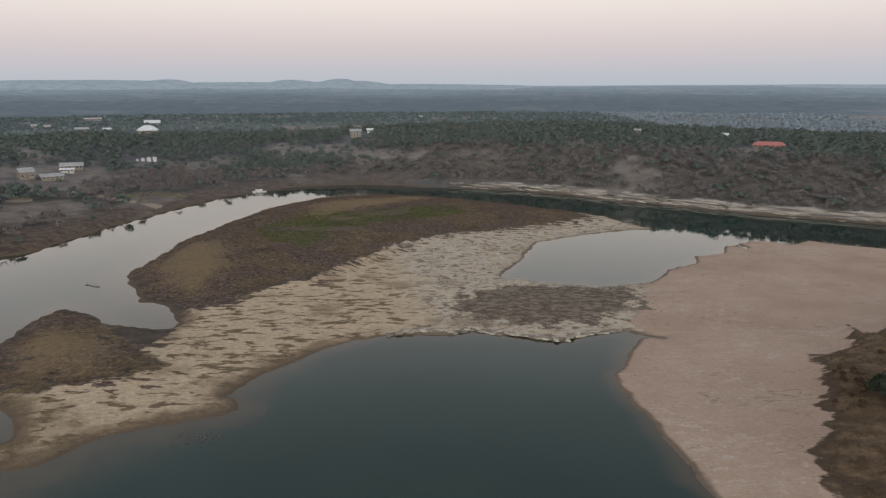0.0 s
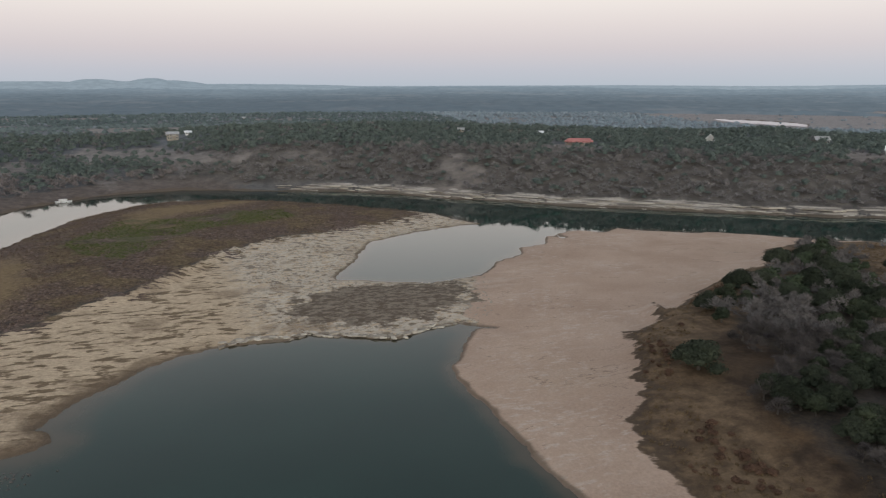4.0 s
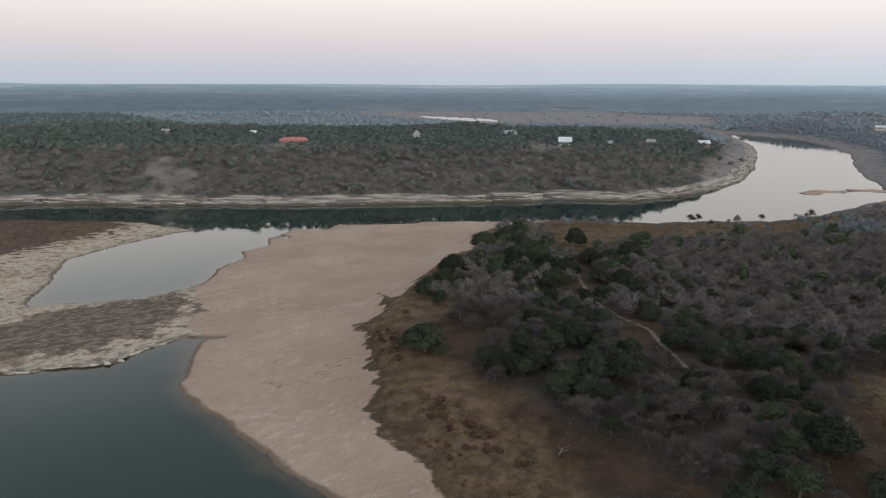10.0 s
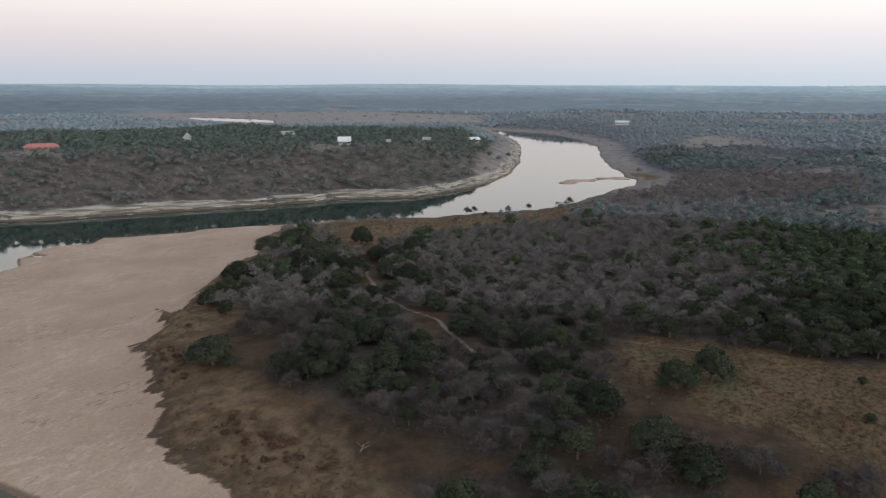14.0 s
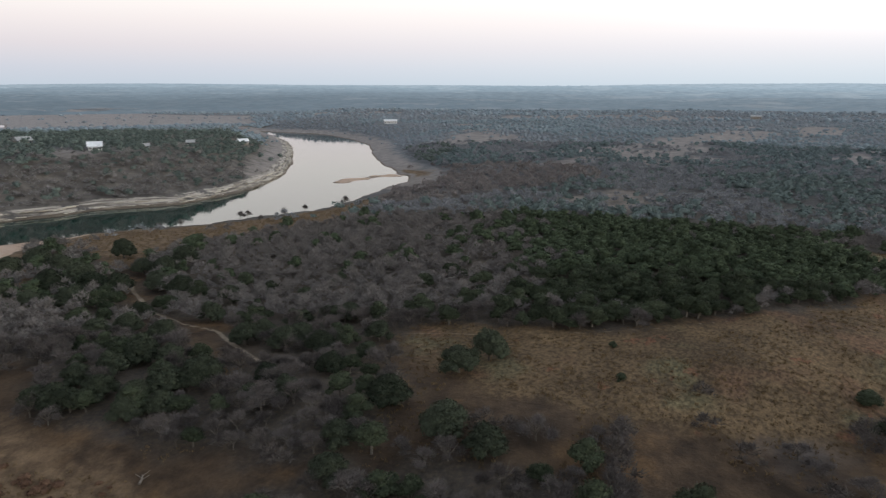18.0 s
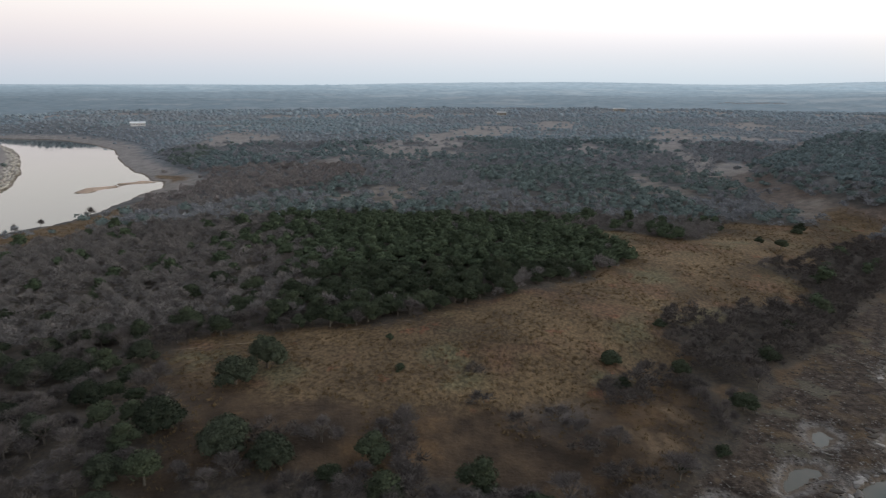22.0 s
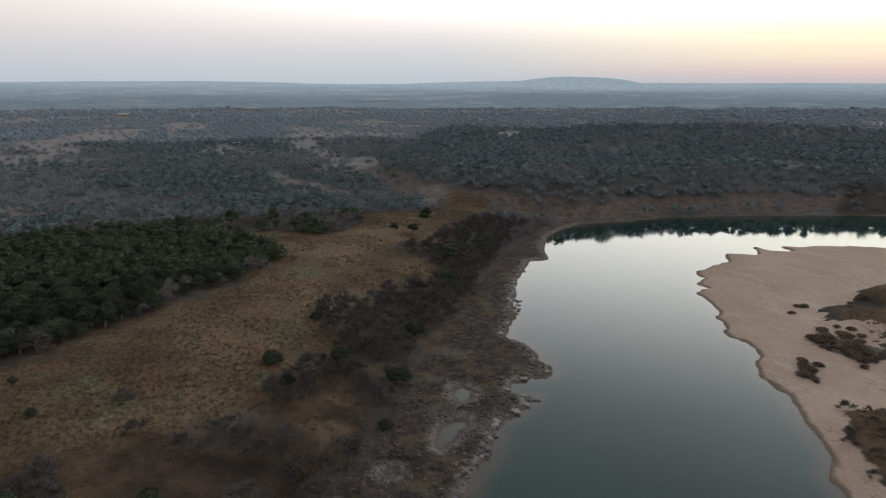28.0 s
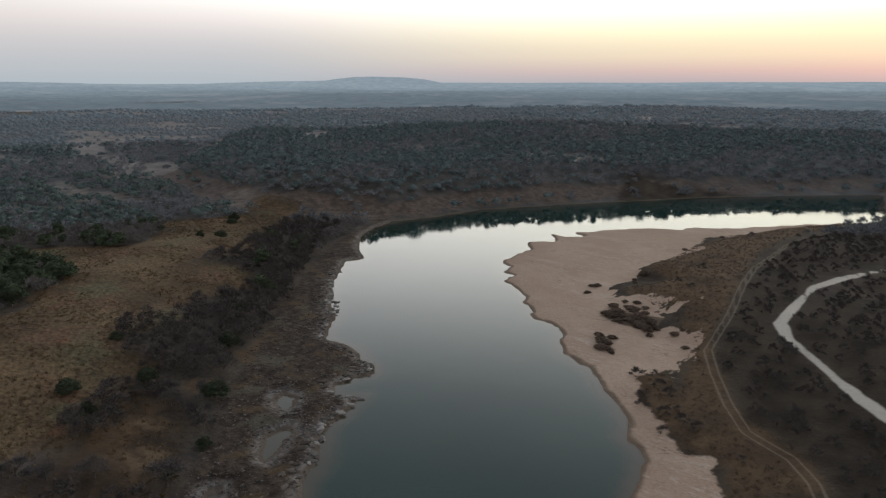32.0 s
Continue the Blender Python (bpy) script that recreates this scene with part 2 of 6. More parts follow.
    rim = n.calc("MULTIPLY", n.step(n.calc("ADD", n.attr("sand"), wide), -20.0, -12.0), n.step(n.attr("spit"), 0.2, 0.5, 1.0, 0.0))
    c = n.mix(n.calc("MULTIPLY", rim, n.step(n.attr("shore"), 2.0, 6.0)), c, g)
    # gravelly shore
    r = n.mix(n.step(n.noise(0.6, 7, 0.72), 0.38, 0.68), (0.024, 0.017, 0.013), (0.086, 0.064, 0.049))
    r = n.mix(n.step(n.noise(0.16, 5), 0.50, 0.64), r, n.mix(fine, (0.052, 0.035, 0.021), (0.112, 0.077, 0.044)))
    r = n.mix(n.step(n.noise(0.09, 5, 0.6, n.stretched(1, 1, 1, 60)), 0.57, 0.66, 0, 0.8), r, n.mix(fine, (0.066, 0.058, 0.042), (0.112, 0.099, 0.074)))
    r = n.mix(n.step(n.calc("ADD", n.attr("shore"), n.calc("MULTIPLY", edge, 0.5)), 0.6, 3.2, 0.85, 0.0), r, n.mix(n.step(n.noise(0.8, 5, 0.7), 0.4, 0.6), (0.08, 0.07, 0.064), (0.225, 0.203, 0.186)))
    c = n.mix(inside("shingle", 1.5), c, r)
    # limestone ledges above the far waterline
    bed = n.noise(0.45, 5, 0.6, n.stretched(0.12, 0.12, 4.0))
    l = n.mix(n.step(bed, 0.36, 0.62), (0.120, 0.104, 0.090), (0.400, 0.358, 0.308))
    c = n.mix(inside("ledge", 1.0, edge), c, l)
    # mud and pale slabs of the bar
    rip = n.noise(0.33, 4, 0.55, n.stretched(0.62, 1.5, 1, -14), 0.35)
    slab = n.noise(0.5, 6, 0.62, n.stretched(1.0, 1.5, 1, -24))
    p = n.mix(n.step(rip, 0.40, 0.48), (0.160, 0.115, 0.072), (0.450, 0.348, 0.240))
    p = n.times(p, n.step(n.noise(0.9, 4, 0.65, n.stretched(0.7, 1.8, 1, -20)), 0.34, 0.62, 0.80, 1.10))
    p = n.mix(n.calc("MULTIPLY", inside("slab", 8.0), n.step(slab, 0.40, 0.55)), p, (0.450, 0.388, 0.312))
    p = n.mix(n.calc("MULTIPLY", inside("slab", 8.0), n.step(n.noise(0.33, 6, 0.6), 0.56, 0.62)), p, (0.19, 0.155, 0.12))
    mud = n.calc("MULTIPLY", n.step(n.calc("ADD", n.attr("shore"), n.calc("MULTIPLY", edge, 1.2)), 1.5, 6.0, 0.9, 0.0), n.step(n.attr("slab"), -30.0, -6.0, 1.0, 0.15))
    p = n.mix(mud, p, n.mix(fine, (0.105, 0.074, 0.048), (0.165, 0.118, 0.078)))
    p = n.mix(n.step(n.noise(0.045, 5, 0.6), 0.54, 0.64, 0, 0.6), p, n.mix(fine, (0.15, 0.108, 0.07), (0.24, 0.178, 0.12)))
    p = n.mix(n.calc("MULTIPLY", inside("mud", 4.0), n.step(n.noise(0.16, 5, 0.6), 0.34, 0.56, 1.0, 0.25)), p, n.mix(fine, (0.115, 0.083, 0.047), (0.175, 0.128, 0.078)))
    c = n.mix(inside("pale", 1.0), c, p)
    # brown weeds of the bar
    w = n.mix(n.step(fine, 0.35, 0.7), (0.066, 0.047, 0.039), (0.146, 0.105, 0.083))
    w = n.mix(n.step(n.noise(0.05, 6, 0.62), 0.44, 0.58, 0, 0.8), w, n.mix(fine, (0.088, 0.064, 0.034), (0.172, 0.127, 0.068)))
    w = n.mix(n.step(n.noise(0.07, 6, 0.65, n.stretched(1, 1, 1, 40)), 0.54, 0.64, 0, 0.7), w, n.mix(fine, (0.040, 0.027, 0.021), (0.085, 0.058, 0.044)))
    w = n.times(w, n.step(n.noise(0.55, 6, 0.75), 0.32, 0.68, 0.70, 1.32))
    w = n.mix(n.calc("MULTIPLY", inside("straw_bar", 9.0, wide), 0.85), w, n.mix(fine, (0.13, 0.09, 0.050), (0.24, 0.17, 0.095)))
    w = n.mix(n.calc("MULTIPLY", inside("green", 4.0, wide), n.step(mid, 0.36, 0.60, 0, 0.8)), w, n.mix(fine, (0.056, 0.058, 0.026), (0.105, 0.106, 0.048)))
    fringe = n.calc("ADD", n.calc("MULTIPLY_ADD", rip, -52.0, 26.0), edge)
    c = n.mix(inside("weeds", 1.6, fringe), c, w)
    c = n.mix(inside("gravel", 1.5, n.calc("MULTIPLY_ADD", n.noise(0.16, 6, 0.65), 34.0, -17.0)), c, n.mix(n.step(slab, 0.4, 0.62), (0.105, 0.080, 0.058), (0.215, 0.175, 0.135)))
    # pink sand
    c = n.times(c, n.step(n.calc("ADD", n.calc("MULTIPLY", n.noise(1.9, 5, 0.75), 0.6), n.calc("MULTIPLY", n.noise(0.55, 5, 0.7), 0.4)), 0.30, 0.70, 0.78, 1.20))
    s = n.mix(n.step(n.noise(0.05, 5, 0.55), 0.3, 0.7), (0.345, 0.243, 0.180), (0.425, 0.312, 0.237))
    s = n.mix(n.step(n.noise(0.07, 6, 0.6, n.stretched(0.5, 2.0, 1, 20)), 0.54, 0.70, 0, 0.45), s, (0.47, 0.378, 0.306))
    s = n.mix(n.step(n.noise(0.025, 4, 0.5), 0.56, 0.68, 0, 0.40), s, (0.335, 0.240, 0.172))
    s = n.mix(n.calc("MULTIPLY", n.step(n.noise(0.03, 3), 0.45, 0.60), n.step(n.noise(0.6, 5, 0.7, n.stretched(0.6, 1.6, 1, 18)), 0.52, 0.62, 0, 0.55)), s, (0.49, 0.410, 0.345))
    line = n.calc("ABSOLUTE", n.calc("SUBTRACT", n.noise(0.075, 5, 0.55, n.stretched(0.5, 1.6, 1, 24)), 0.5))
    line = n.calc("MULTIPLY", n.step(line, 0.002, 0.009, 1.0, 0.0), n.step(n.noise(0.10, 3), 0.545, 0.59))
    s = n.mix(n.calc("MULTIPLY", line, 0.55), s, (0.150, 0.106, 0.080))
    line = n.calc("ABSOLUTE", n.calc("SUBTRACT", n.noise(0.045, 7, 0.6, n.stretched(0.5, 1.8, 1, 12)), 0.47))
    line = n.calc("MULTIPLY", n.step(line, 0.001, 0.005, 1.0, 0.0), n.step(n.noise(0.05, 3, 0.5, n.stretched(1, 1, 1, 50)), 0.52, 0.58))
    s = n.mix(n.calc("MULTIPLY", line, 0.45), s, (0.165, 0.117, 0.088))
    s = n.mix(n.calc("MULTIPLY", n.step(n.noise(1.3, 4, 0.7), 0.68, 0.74), 0.55), s, (0.17, 0.12, 0.09))
    s = n.times(s, n.step(n.noise(1.6, 6, 0.75), 0.3, 0.7, 0.88, 1.10))
    tongues = n.calc("MULTIPLY", n.calc("MULTIPLY_ADD", n.noise(0.055, 6, 0.62, n.stretched(1.5, 0.7, 1, 25)), 60.0, -32.0), n.attr("spit"))
    inland = n.step(n.attr("shore"), 8.0, 20.0)
    teeth = n.calc("MULTIPLY_ADD", n.noise(0.20, 5, 0.6, n.turned(1.0, 0.22, 54)), 13.0, -6.8)
    tongues = n.calc("ADD", tongues, n.calc("MULTIPLY", teeth, n.step(n.attr("spit"), 0.1, 0.4, 1.0, 0.0)))
    brink = n.calc("ADD", n.calc("ADD", tongues, n.calc("MULTIPLY", edge, 1.2)), 2.2)
    brink = n.calc("MULTIPLY", inside("sand", 0.8, brink), n.calc("MULTIPLY", inland, n.step(n.attr("spit"), 0.1, 0.4, 0.8, 0.0)))
    c = n.mix(brink, c, n.mix(fine, (0.045, 0.033, 0.024), (0.095, 0.067, 0.046)))
    c = n.mix(inside("sand", 0.5, n.calc("ADD", n.calc("MULTIPLY", edge, 0.8), n.calc("MULTIPLY", tongues, inland))), c, s)
    c = n.mix(inside("scrub", 0.7), c, n.mix(fine, (0.075, 0.055, 0.04), (0.15, 0.105, 0.07)))
    # tracks
    pale_soil = n.mix(fine, (0.22, 0.175, 0.125), (0.37, 0.305, 0.235))
    rut = n.calc("ABSOLUTE", n.calc("ADD", n.attr("lane"), 0.8))
    rut = n.calc("MULTIPLY", n.step(n.calc("ADD", rut, n.calc("MULTIPLY", edge, 0.05)), 0.05, 0.36, 1.0, 0.0), 0.34)
    c = n.mix(rut, c, pale_soil)
    c = n.mix(n.step(n.calc("ADD", n.attr("trail"), n.calc("MULTIPLY", edge, 0.14)), -0.75, -0.2, 0, 0.62), c, pale_soil)
    c = n.mix(inside("track", 0.35, n.calc("MULTIPLY", edge, 0.16)), c, pale_soil)
    c = n.mix(inside("caliche", 0.35, n.calc("MULTIPLY", edge, 0.16)), c, n.mix(fine, (0.42, 0.37, 0.31), (0.58, 0.53, 0.46)))
    # damp rim at the waterline
    damp = n.step(n.calc("ADD", n.attr("shore"), n.calc("MULTIPLY", edge, 0.25)), 0.2, 1.3, 0.75, 0.0)
    c = n.mix(damp, c, (0.105, 0.078, 0.055))
    n.bump(n.calc("ADD", fine, n.calc("MULTIPLY", mid, 1.5)), 0.8, 0.4)
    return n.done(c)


M_GROUND = ground_material()


def water_material():
    n = Nodes("water", 0.03, 0.5)
    n.bsdf.inputs["IOR"].default_value = 1.333
    deep = n.mix(n.step(n.noise(0.02, 3), 0.3, 0.7), (0.004, 0.0200, 0.0155), (0.008, 0.0300, 0.0230))
    shoal = n.step(n.calc("ADD", n.attr("depth"), n.calc("MULTIPLY_ADD", n.noise(0.15, 4), 3.0, -1.5)), 0.0, 5.0)
    c = n.mix(shoal, (0.060, 0.050, 0.034), deep)
    n.bump(n.calc("ADD", n.noise(0.9, 3, 0.5, n.stretched(1, 0.4, 1, 15)), n.calc("MULTIPLY", n.noise(0.12, 2), 2.0)), 0.06, 0.12)
    return n.done(c, n.step(n.noise(0.03, 3), 0.35, 0.7, 0.02, 0.07))


M_WATER = water_material()

# ---- plan, in metres: outlines of water, shores, meadows, clearings and tracks, traced in the camera's view and cast on the land ----
LAKE_NORTH = [(-71.8, 103.0), (-66.1, 104.3), (-61.9, 110.7), (-58.4, 113.6), (-52.7, 117.0), (-46.6, 120.0), (-41.0, 122.3), (-38.8, 124.9), (-40.6, 128.5), (-43.9, 130.0), (-40.3, 135.5), (-39.9, 139.5), (-36.8, 145.7), (-29.6, 154.5), (-22.6, 161.6), (-13.2, 165.1), (-6.6, 166.6), (2.2, 165.7), (7.2, 167.7), (16.1, 164.8), (27.3, 159.9), (35.7, 164.6), (44.7, 167.4), (53.8, 162.7), (50.2, 163.4), (47.0, 160.2), (42.1, 153.1), (39.1, 143.7), (36.0, 139.2), (36.6, 130.0), (38.3, 120.6), (38.6, 111.5), (39.5, 105.3), (39.1, 99.1), (40.8, 93.5), (41.6, 89.9), (43.0, 83.8)]
LAKE_UNDER = [(44.7, 61.5), (47.5, 33.3), (47.3, 8.3), (56.0, -15.0), (66.5, -36.8)]
LAKE_EAST = [(82.0, -52.0), (84.3, -54.8), (87.3, -59.2), (90.3, -62.7), (93.3, -66.2), (96.4, -71.2), (98.4, -76.1), (101.4, -79.8), (102.7, -77.9), (104.6, -77.4), (106.7, -78.3), (109.2, -81.1), (109.5, -85.6), (107.9, -89.6), (111.6, -91.5), (116.5, -91.4), (120.0, -93.7), (124.9, -95.1), (130.1, -93.9), (133.4, -94.2), (139.4, -100.4), (145.9, -107.0), (155.3, -115.0), (146.1, -105.9), (171.7, -126.7), (181.4, -136.3), (190.7, -146.4), (189.2, -152.3), (203.1, -160.9), (214.0, -170.8), (227.9, -188.4), (232.7, -206.7), (228.3, -224.3), (224.3, -255.3), (207.2, -292.4), (188.0, -325.7), (161.9, -369.1), (131.1, -407.1), (95.0, -447.4)]
LAKE_SPIT = [(74.1, -356.3), (97.9, -326.1), (101.4, -319.2), (114.0, -301.9), (116.0, -295.0), (131.0, -287.2), (130.9, -278.9), (143.5, -273.4), (152.0, -260.1), (157.2, -248.6), (161.8, -241.0), (153.0, -240.1), (158.4, -232.0), (167.2, -232.6), (156.5, -223.6), (163.8, -215.1), (155.9, -206.5), (154.4, -197.9), (152.0, -188.4), (152.0, -182.8), (144.3, -180.4), (142.6, -173.9), (136.4, -172.1), (134.9, -165.2), (127.6, -162.5), (118.7, -157.4), (116.3, -152.1), (111.4, -149.7), (108.1, -142.8), (100.6, -142.5), (94.1, -138.2), (91.0, -133.1), (86.0, -127.8), (77.2, -124.8), (73.4, -122.1), (68.9, -116.6), (62.7, -112.0), (57.6, -107.3), (54.9, -102.6), (48.7, -98.1), (46.4, -92.1), (45.4, -87.7)]
LAKE_BEHIND = [(36.0, -62.4), (12.1, -56.7), (-10.4, -59.1), (-91.9, -91.9), (-173.9, -46.6), (-173.9, 46.6), (-107.2, 90.0), (-69.0, 88.3)]
RIVER_NORTH = [(-260.0, 203.2), (-180.7, 200.6), (-161.6, 249.7), (-154.3, 258.6), (-152.5, 275.5), (-147.1, 308.3), (-137.5, 349.4), (-122.4, 394.0), (-106.0, 418.1), (-85.5, 434.7), (-51.5, 444.3), (-22.3, 433.2), (5.6, 422.6), (39.0, 414.7), (69.4, 396.1), (95.3, 371.4), (120.0, 354.6), (141.9, 337.6), (161.9, 322.1), (161.7, 324.8), (211.3, 296.3), (258.7, 269.1), (273.8, 266.2), (301.8, 237.2), (333.5, 233.0), (373.1, 235.1), (424.7, 249.6), (493.9, 280.5), (581.0, 328.1), (672.1, 383.5), (724.2, 423.9), (767.3, 461.3), (797.0, 492.0)]
RIVER_FAR = [(833.8, 521.1), (829.5, 490.2), (810.1, 414.1), (747.3, 347.1), (677.4, 293.2), (581.8, 248.7), (500.0, 204.5), (490.7, 194.3), (456.8, 176.7), (451.3, 166.0), (424.9, 157.0), (404.1, 159.2), (358.2, 157.7), (326.5, 158.5), (306.8, 163.7), (283.8, 178.3), (261.9, 192.2), (247.5, 204.4), (232.7, 219.2), (206.8, 236.5), (182.1, 253.0), (163.5, 259.3), (145.5, 272.9), (134.2, 265.6)]
RIVER_BAY = [(133.3, 265.0), (127.1, 273.3), (114.3, 269.3), (116.3, 258.4), (109.7, 263.4), (103.5, 250.3), (91.7, 246.1), (87.0, 235.4), (75.8, 227.9), (64.3, 210.7), (47.5, 206.5), (31.2, 213.1), (17.3, 216.6), (18.6, 222.1), (25.9, 238.7), (35.6, 268.5), (49.8, 281.0), (70.9, 292.1), (92.9, 297.8), (82.2, 308.3), (78.5, 325.0), (67.4, 335.8), (34.3, 363.4), (5.1, 383.0), (-20.3, 393.8), (-51.7, 394.5), (-69.7, 384.6), (-87.7, 355.2), (-97.7, 311.4), (-103.6, 277.9), (-103.6, 248.9), (-104.2, 228.7), (-102.0, 221.5), (-91.1, 202.1), (-86.7, 193.6), (-76.5, 188.1), (-68.9, 175.0), (-70.1, 169.4), (-77.0, 170.3), (-89.2, 174.8), (-97.1, 183.3), (-106.2, 187.4), (-107.8, 176.3), (-107.2, 160.8), (-80.0, 102.4), (-107.2, 90.0)]
RIVER_BAR = [(400.3, 200.1), (423.0, 202.5), (440.5, 191.0), (453.1, 181.0), (452.1, 169.3), (437.1, 178.1), (417.5, 188.3), (401.0, 191.7)]
PUDDLE_A = [(112.4, -68.0), (112.7, -70.0), (110.2, -71.2), (107.4, -68.8), (106.5, -66.0), (110.0, -66.8)]
PUDDLE_B = [(99.6, -57.9), (100.7, -59.6), (100.5, -63.3), (97.8, -62.2), (97.5, -60.2), (94.0, -56.6), (92.9, -53.6), (96.6, -55.3)]
INLET = [(-93.2, 127.1), (-86.0, 126.3), (-81.4, 122.2), (-77.2, 116.5), (-75.7, 111.4), (-82.1, 110.4)]
FAR_LAKE = [(819.3, 1192.4), (848.3, 1123.9), (860.9, 1038.7), (838.8, 962.9), (784.2, 903.2), (764.7, 952.3), (763.2, 1043.6), (782.7, 1121.7)]
FAR_FLAT = [(859.2, 1562.5), (1146.7, 1719.7), (1466.4, 1560.5), (1224.4, 980.4), (1217.1, 772.5), (960.0, 608.8), (838.9, 739.6), (719.4, 868.6), (711.0, 1068.7), (751.4, 1303.0)]
SAND = [(232.7, 219.2), (223.7, 221.2), (200.5, 222.2), (172.9, 211.5), (158.2, 193.1), (143.3, 186.2), (125.6, 174.1), (111.6, 164.0), (99.5, 155.2), (98.3, 163.6), (92.2, 147.7), (85.5, 144.7), (80.6, 145.9), (78.7, 138.2), (75.4, 133.7), (74.1, 127.5), (70.6, 123.7), (69.5, 117.1), (66.6, 112.1), (61.7, 104.6), (59.2, 100.3), (58.3, 95.8), (61.3, 93.2), (59.7, 89.9), (58.1, 89.1), (58.6, 85.7), (57.6, 81.6), (56.5, 78.6), (54.9, 76.2), (58.4, 60.4), (44.6, 43.1), (35.0, 60.6), (34.7, 107.7), (32.8, 138.3), (38.5, 152.8), (50.5, 165.3), (47.5, 172.5), (55.1, 184.2), (60.4, 203.3), (78.7, 234.0), (118.5, 285.5), (141.4, 279.5), (149.8, 280.7), (191.8, 257.8), (234.5, 228.2)]
SPIT_SAND = [(76.2, -365.4), (100.1, -333.0), (133.3, -291.9), (166.5, -247.8), (155.2, -183.0), (135.2, -162.2), (115.8, -149.0), (97.6, -134.8), (83.1, -123.6), (69.0, -112.9), (56.5, -102.5), (49.6, -89.1), (44.5, -83.6), (33.9, -93.9), (39.0, -104.0), (45.2, -102.9), (52.6, -109.3), (61.3, -116.8), (67.6, -125.8), (63.3, -129.9), (55.9, -123.8), (60.9, -136.4), (65.9, -149.7), (73.6, -158.2), (78.6, -171.5), (87.4, -169.6), (101.2, -178.3), (93.2, -194.2), (105.7, -199.9), (104.7, -221.0), (107.9, -240.6), (108.9, -272.5), (98.0, -309.1), (87.4, -332.8)]
SPIT_GRASS = [(88.2, -335.5), (98.8, -311.6), (110.2, -275.6), (107.9, -240.6), (104.7, -221.0), (105.7, -199.9), (93.2, -194.2), (101.2, -178.3), (87.4, -169.6), (78.6, -171.5), (73.6, -158.2), (65.9, -149.7), (60.9, -136.4), (55.9, -123.8), (63.3, -129.9), (67.6, -125.8), (61.3, -116.8), (52.6, -109.3), (45.2, -102.9), (39.0, -104.0), (33.9, -93.9), (24.2, -103.3), (27.2, -109.1), (32.2, -114.2), (41.3, -118.8), (47.7, -126.7), (55.9, -139.1), (63.3, -152.3), (68.6, -174.8), (72.9, -190.6), (79.2, -212.1), (84.7, -235.1), (89.6, -284.2), (83.1, -333.5)]
SPIT_THICKET = [(67.1, -125.4), (65.3, -128.8), (60.8, -124.6), (53.5, -117.7), (44.1, -109.1), (39.0, -104.0), (42.8, -103.9), (45.7, -102.9), (52.4, -108.0), (60.2, -116.1)]
SPIT_SCRUB_A = [(93.7, -154.8), (91.4, -160.3), (80.2, -162.3), (76.6, -152.4), (80.6, -151.4), (85.7, -152.1)]
SPIT_SCRUB_B = [(85.4, -141.1), (82.0, -141.8), (77.0, -133.2), (80.2, -134.8)]
PALE = [(92.9, 297.8), (70.9, 292.1), (49.6, 279.9), (35.6, 268.5), (25.9, 238.7), (17.2, 215.2), (31.0, 211.8), (47.3, 205.3), (60.9, 205.1), (53.7, 179.3), (45.6, 165.3), (26.9, 157.7), (7.1, 165.7), (-6.2, 163.4), (-22.1, 158.1), (-39.3, 131.9), (-38.3, 124.2), (-53.3, 111.2), (-62.2, 105.6), (-70.7, 101.3), (-75.1, 99.7), (-95.7, 131.0), (-80.9, 128.8), (-77.8, 133.5), (-68.7, 136.3), (-59.1, 142.1), (-69.4, 152.0), (-67.9, 165.2), (-68.1, 173.7), (-71.5, 183.1), (-60.7, 188.0), (-51.3, 201.6), (-40.0, 213.9), (-28.1, 235.4), (-17.8, 256.6), (3.7, 281.7), (27.6, 290.5), (53.4, 302.3), (68.5, 315.3), (69.5, 332.7), (78.5, 325.0)]
MOUND_EAST = [(-51.7, 394.5), (-69.7, 384.6), (-87.7, 355.2), (-97.7, 311.4), (-103.6, 277.9), (-103.6, 248.9), (-104.2, 228.7), (-102.0, 221.5), (-87.8, 196.3), (-70.9, 185.5), (-60.7, 188.0), (-51.3, 201.6), (-40.0, 213.9), (-28.1, 235.4), (-17.8, 256.6), (3.7, 281.7), (27.6, 290.5), (53.4, 302.3), (72.3, 320.8), (67.4, 335.8), (34.3, 363.4), (5.1, 383.0), (-20.3, 393.8)]
MOUND_WEST = [(-106.2, 187.4), (-97.1, 183.3), (-88.8, 173.9), (-81.0, 163.3), (-68.1, 152.0), (-59.8, 140.6), (-67.4, 133.5), (-77.8, 133.5), (-81.3, 129.6), (-89.7, 132.3), (-77.1, 91.9), (-68.9, 79.2), (-107.2, 160.8), (-107.8, 176.3)]
GREEN = [(-65.3, 261.0), (-76.1, 282.5), (-67.3, 312.6), (-61.2, 336.4), (-37.9, 323.6), (-17.6, 338.8), (4.5, 338.3), (10.7, 318.3), (-6.0, 308.7), (-30.2, 298.6), (-41.2, 273.0), (-50.5, 251.3)]
STRAW_EAST = [(-83.1, 206.0), (-95.6, 226.6), (-97.7, 267.8), (-86.6, 267.6), (-72.8, 230.1), (-72.4, 199.8)]
STRAW_STRIP = [(-59.6, 305.6), (-66.5, 342.6), (-53.1, 356.0), (-19.3, 374.0), (4.9, 373.4), (-18.4, 355.3), (-39.6, 338.9), (-47.8, 319.2)]
STRAW_WEST = [(-97.0, 146.4), (-99.7, 164.8), (-86.7, 166.7), (-77.1, 154.9), (-77.8, 143.0), (-85.4, 137.0)]
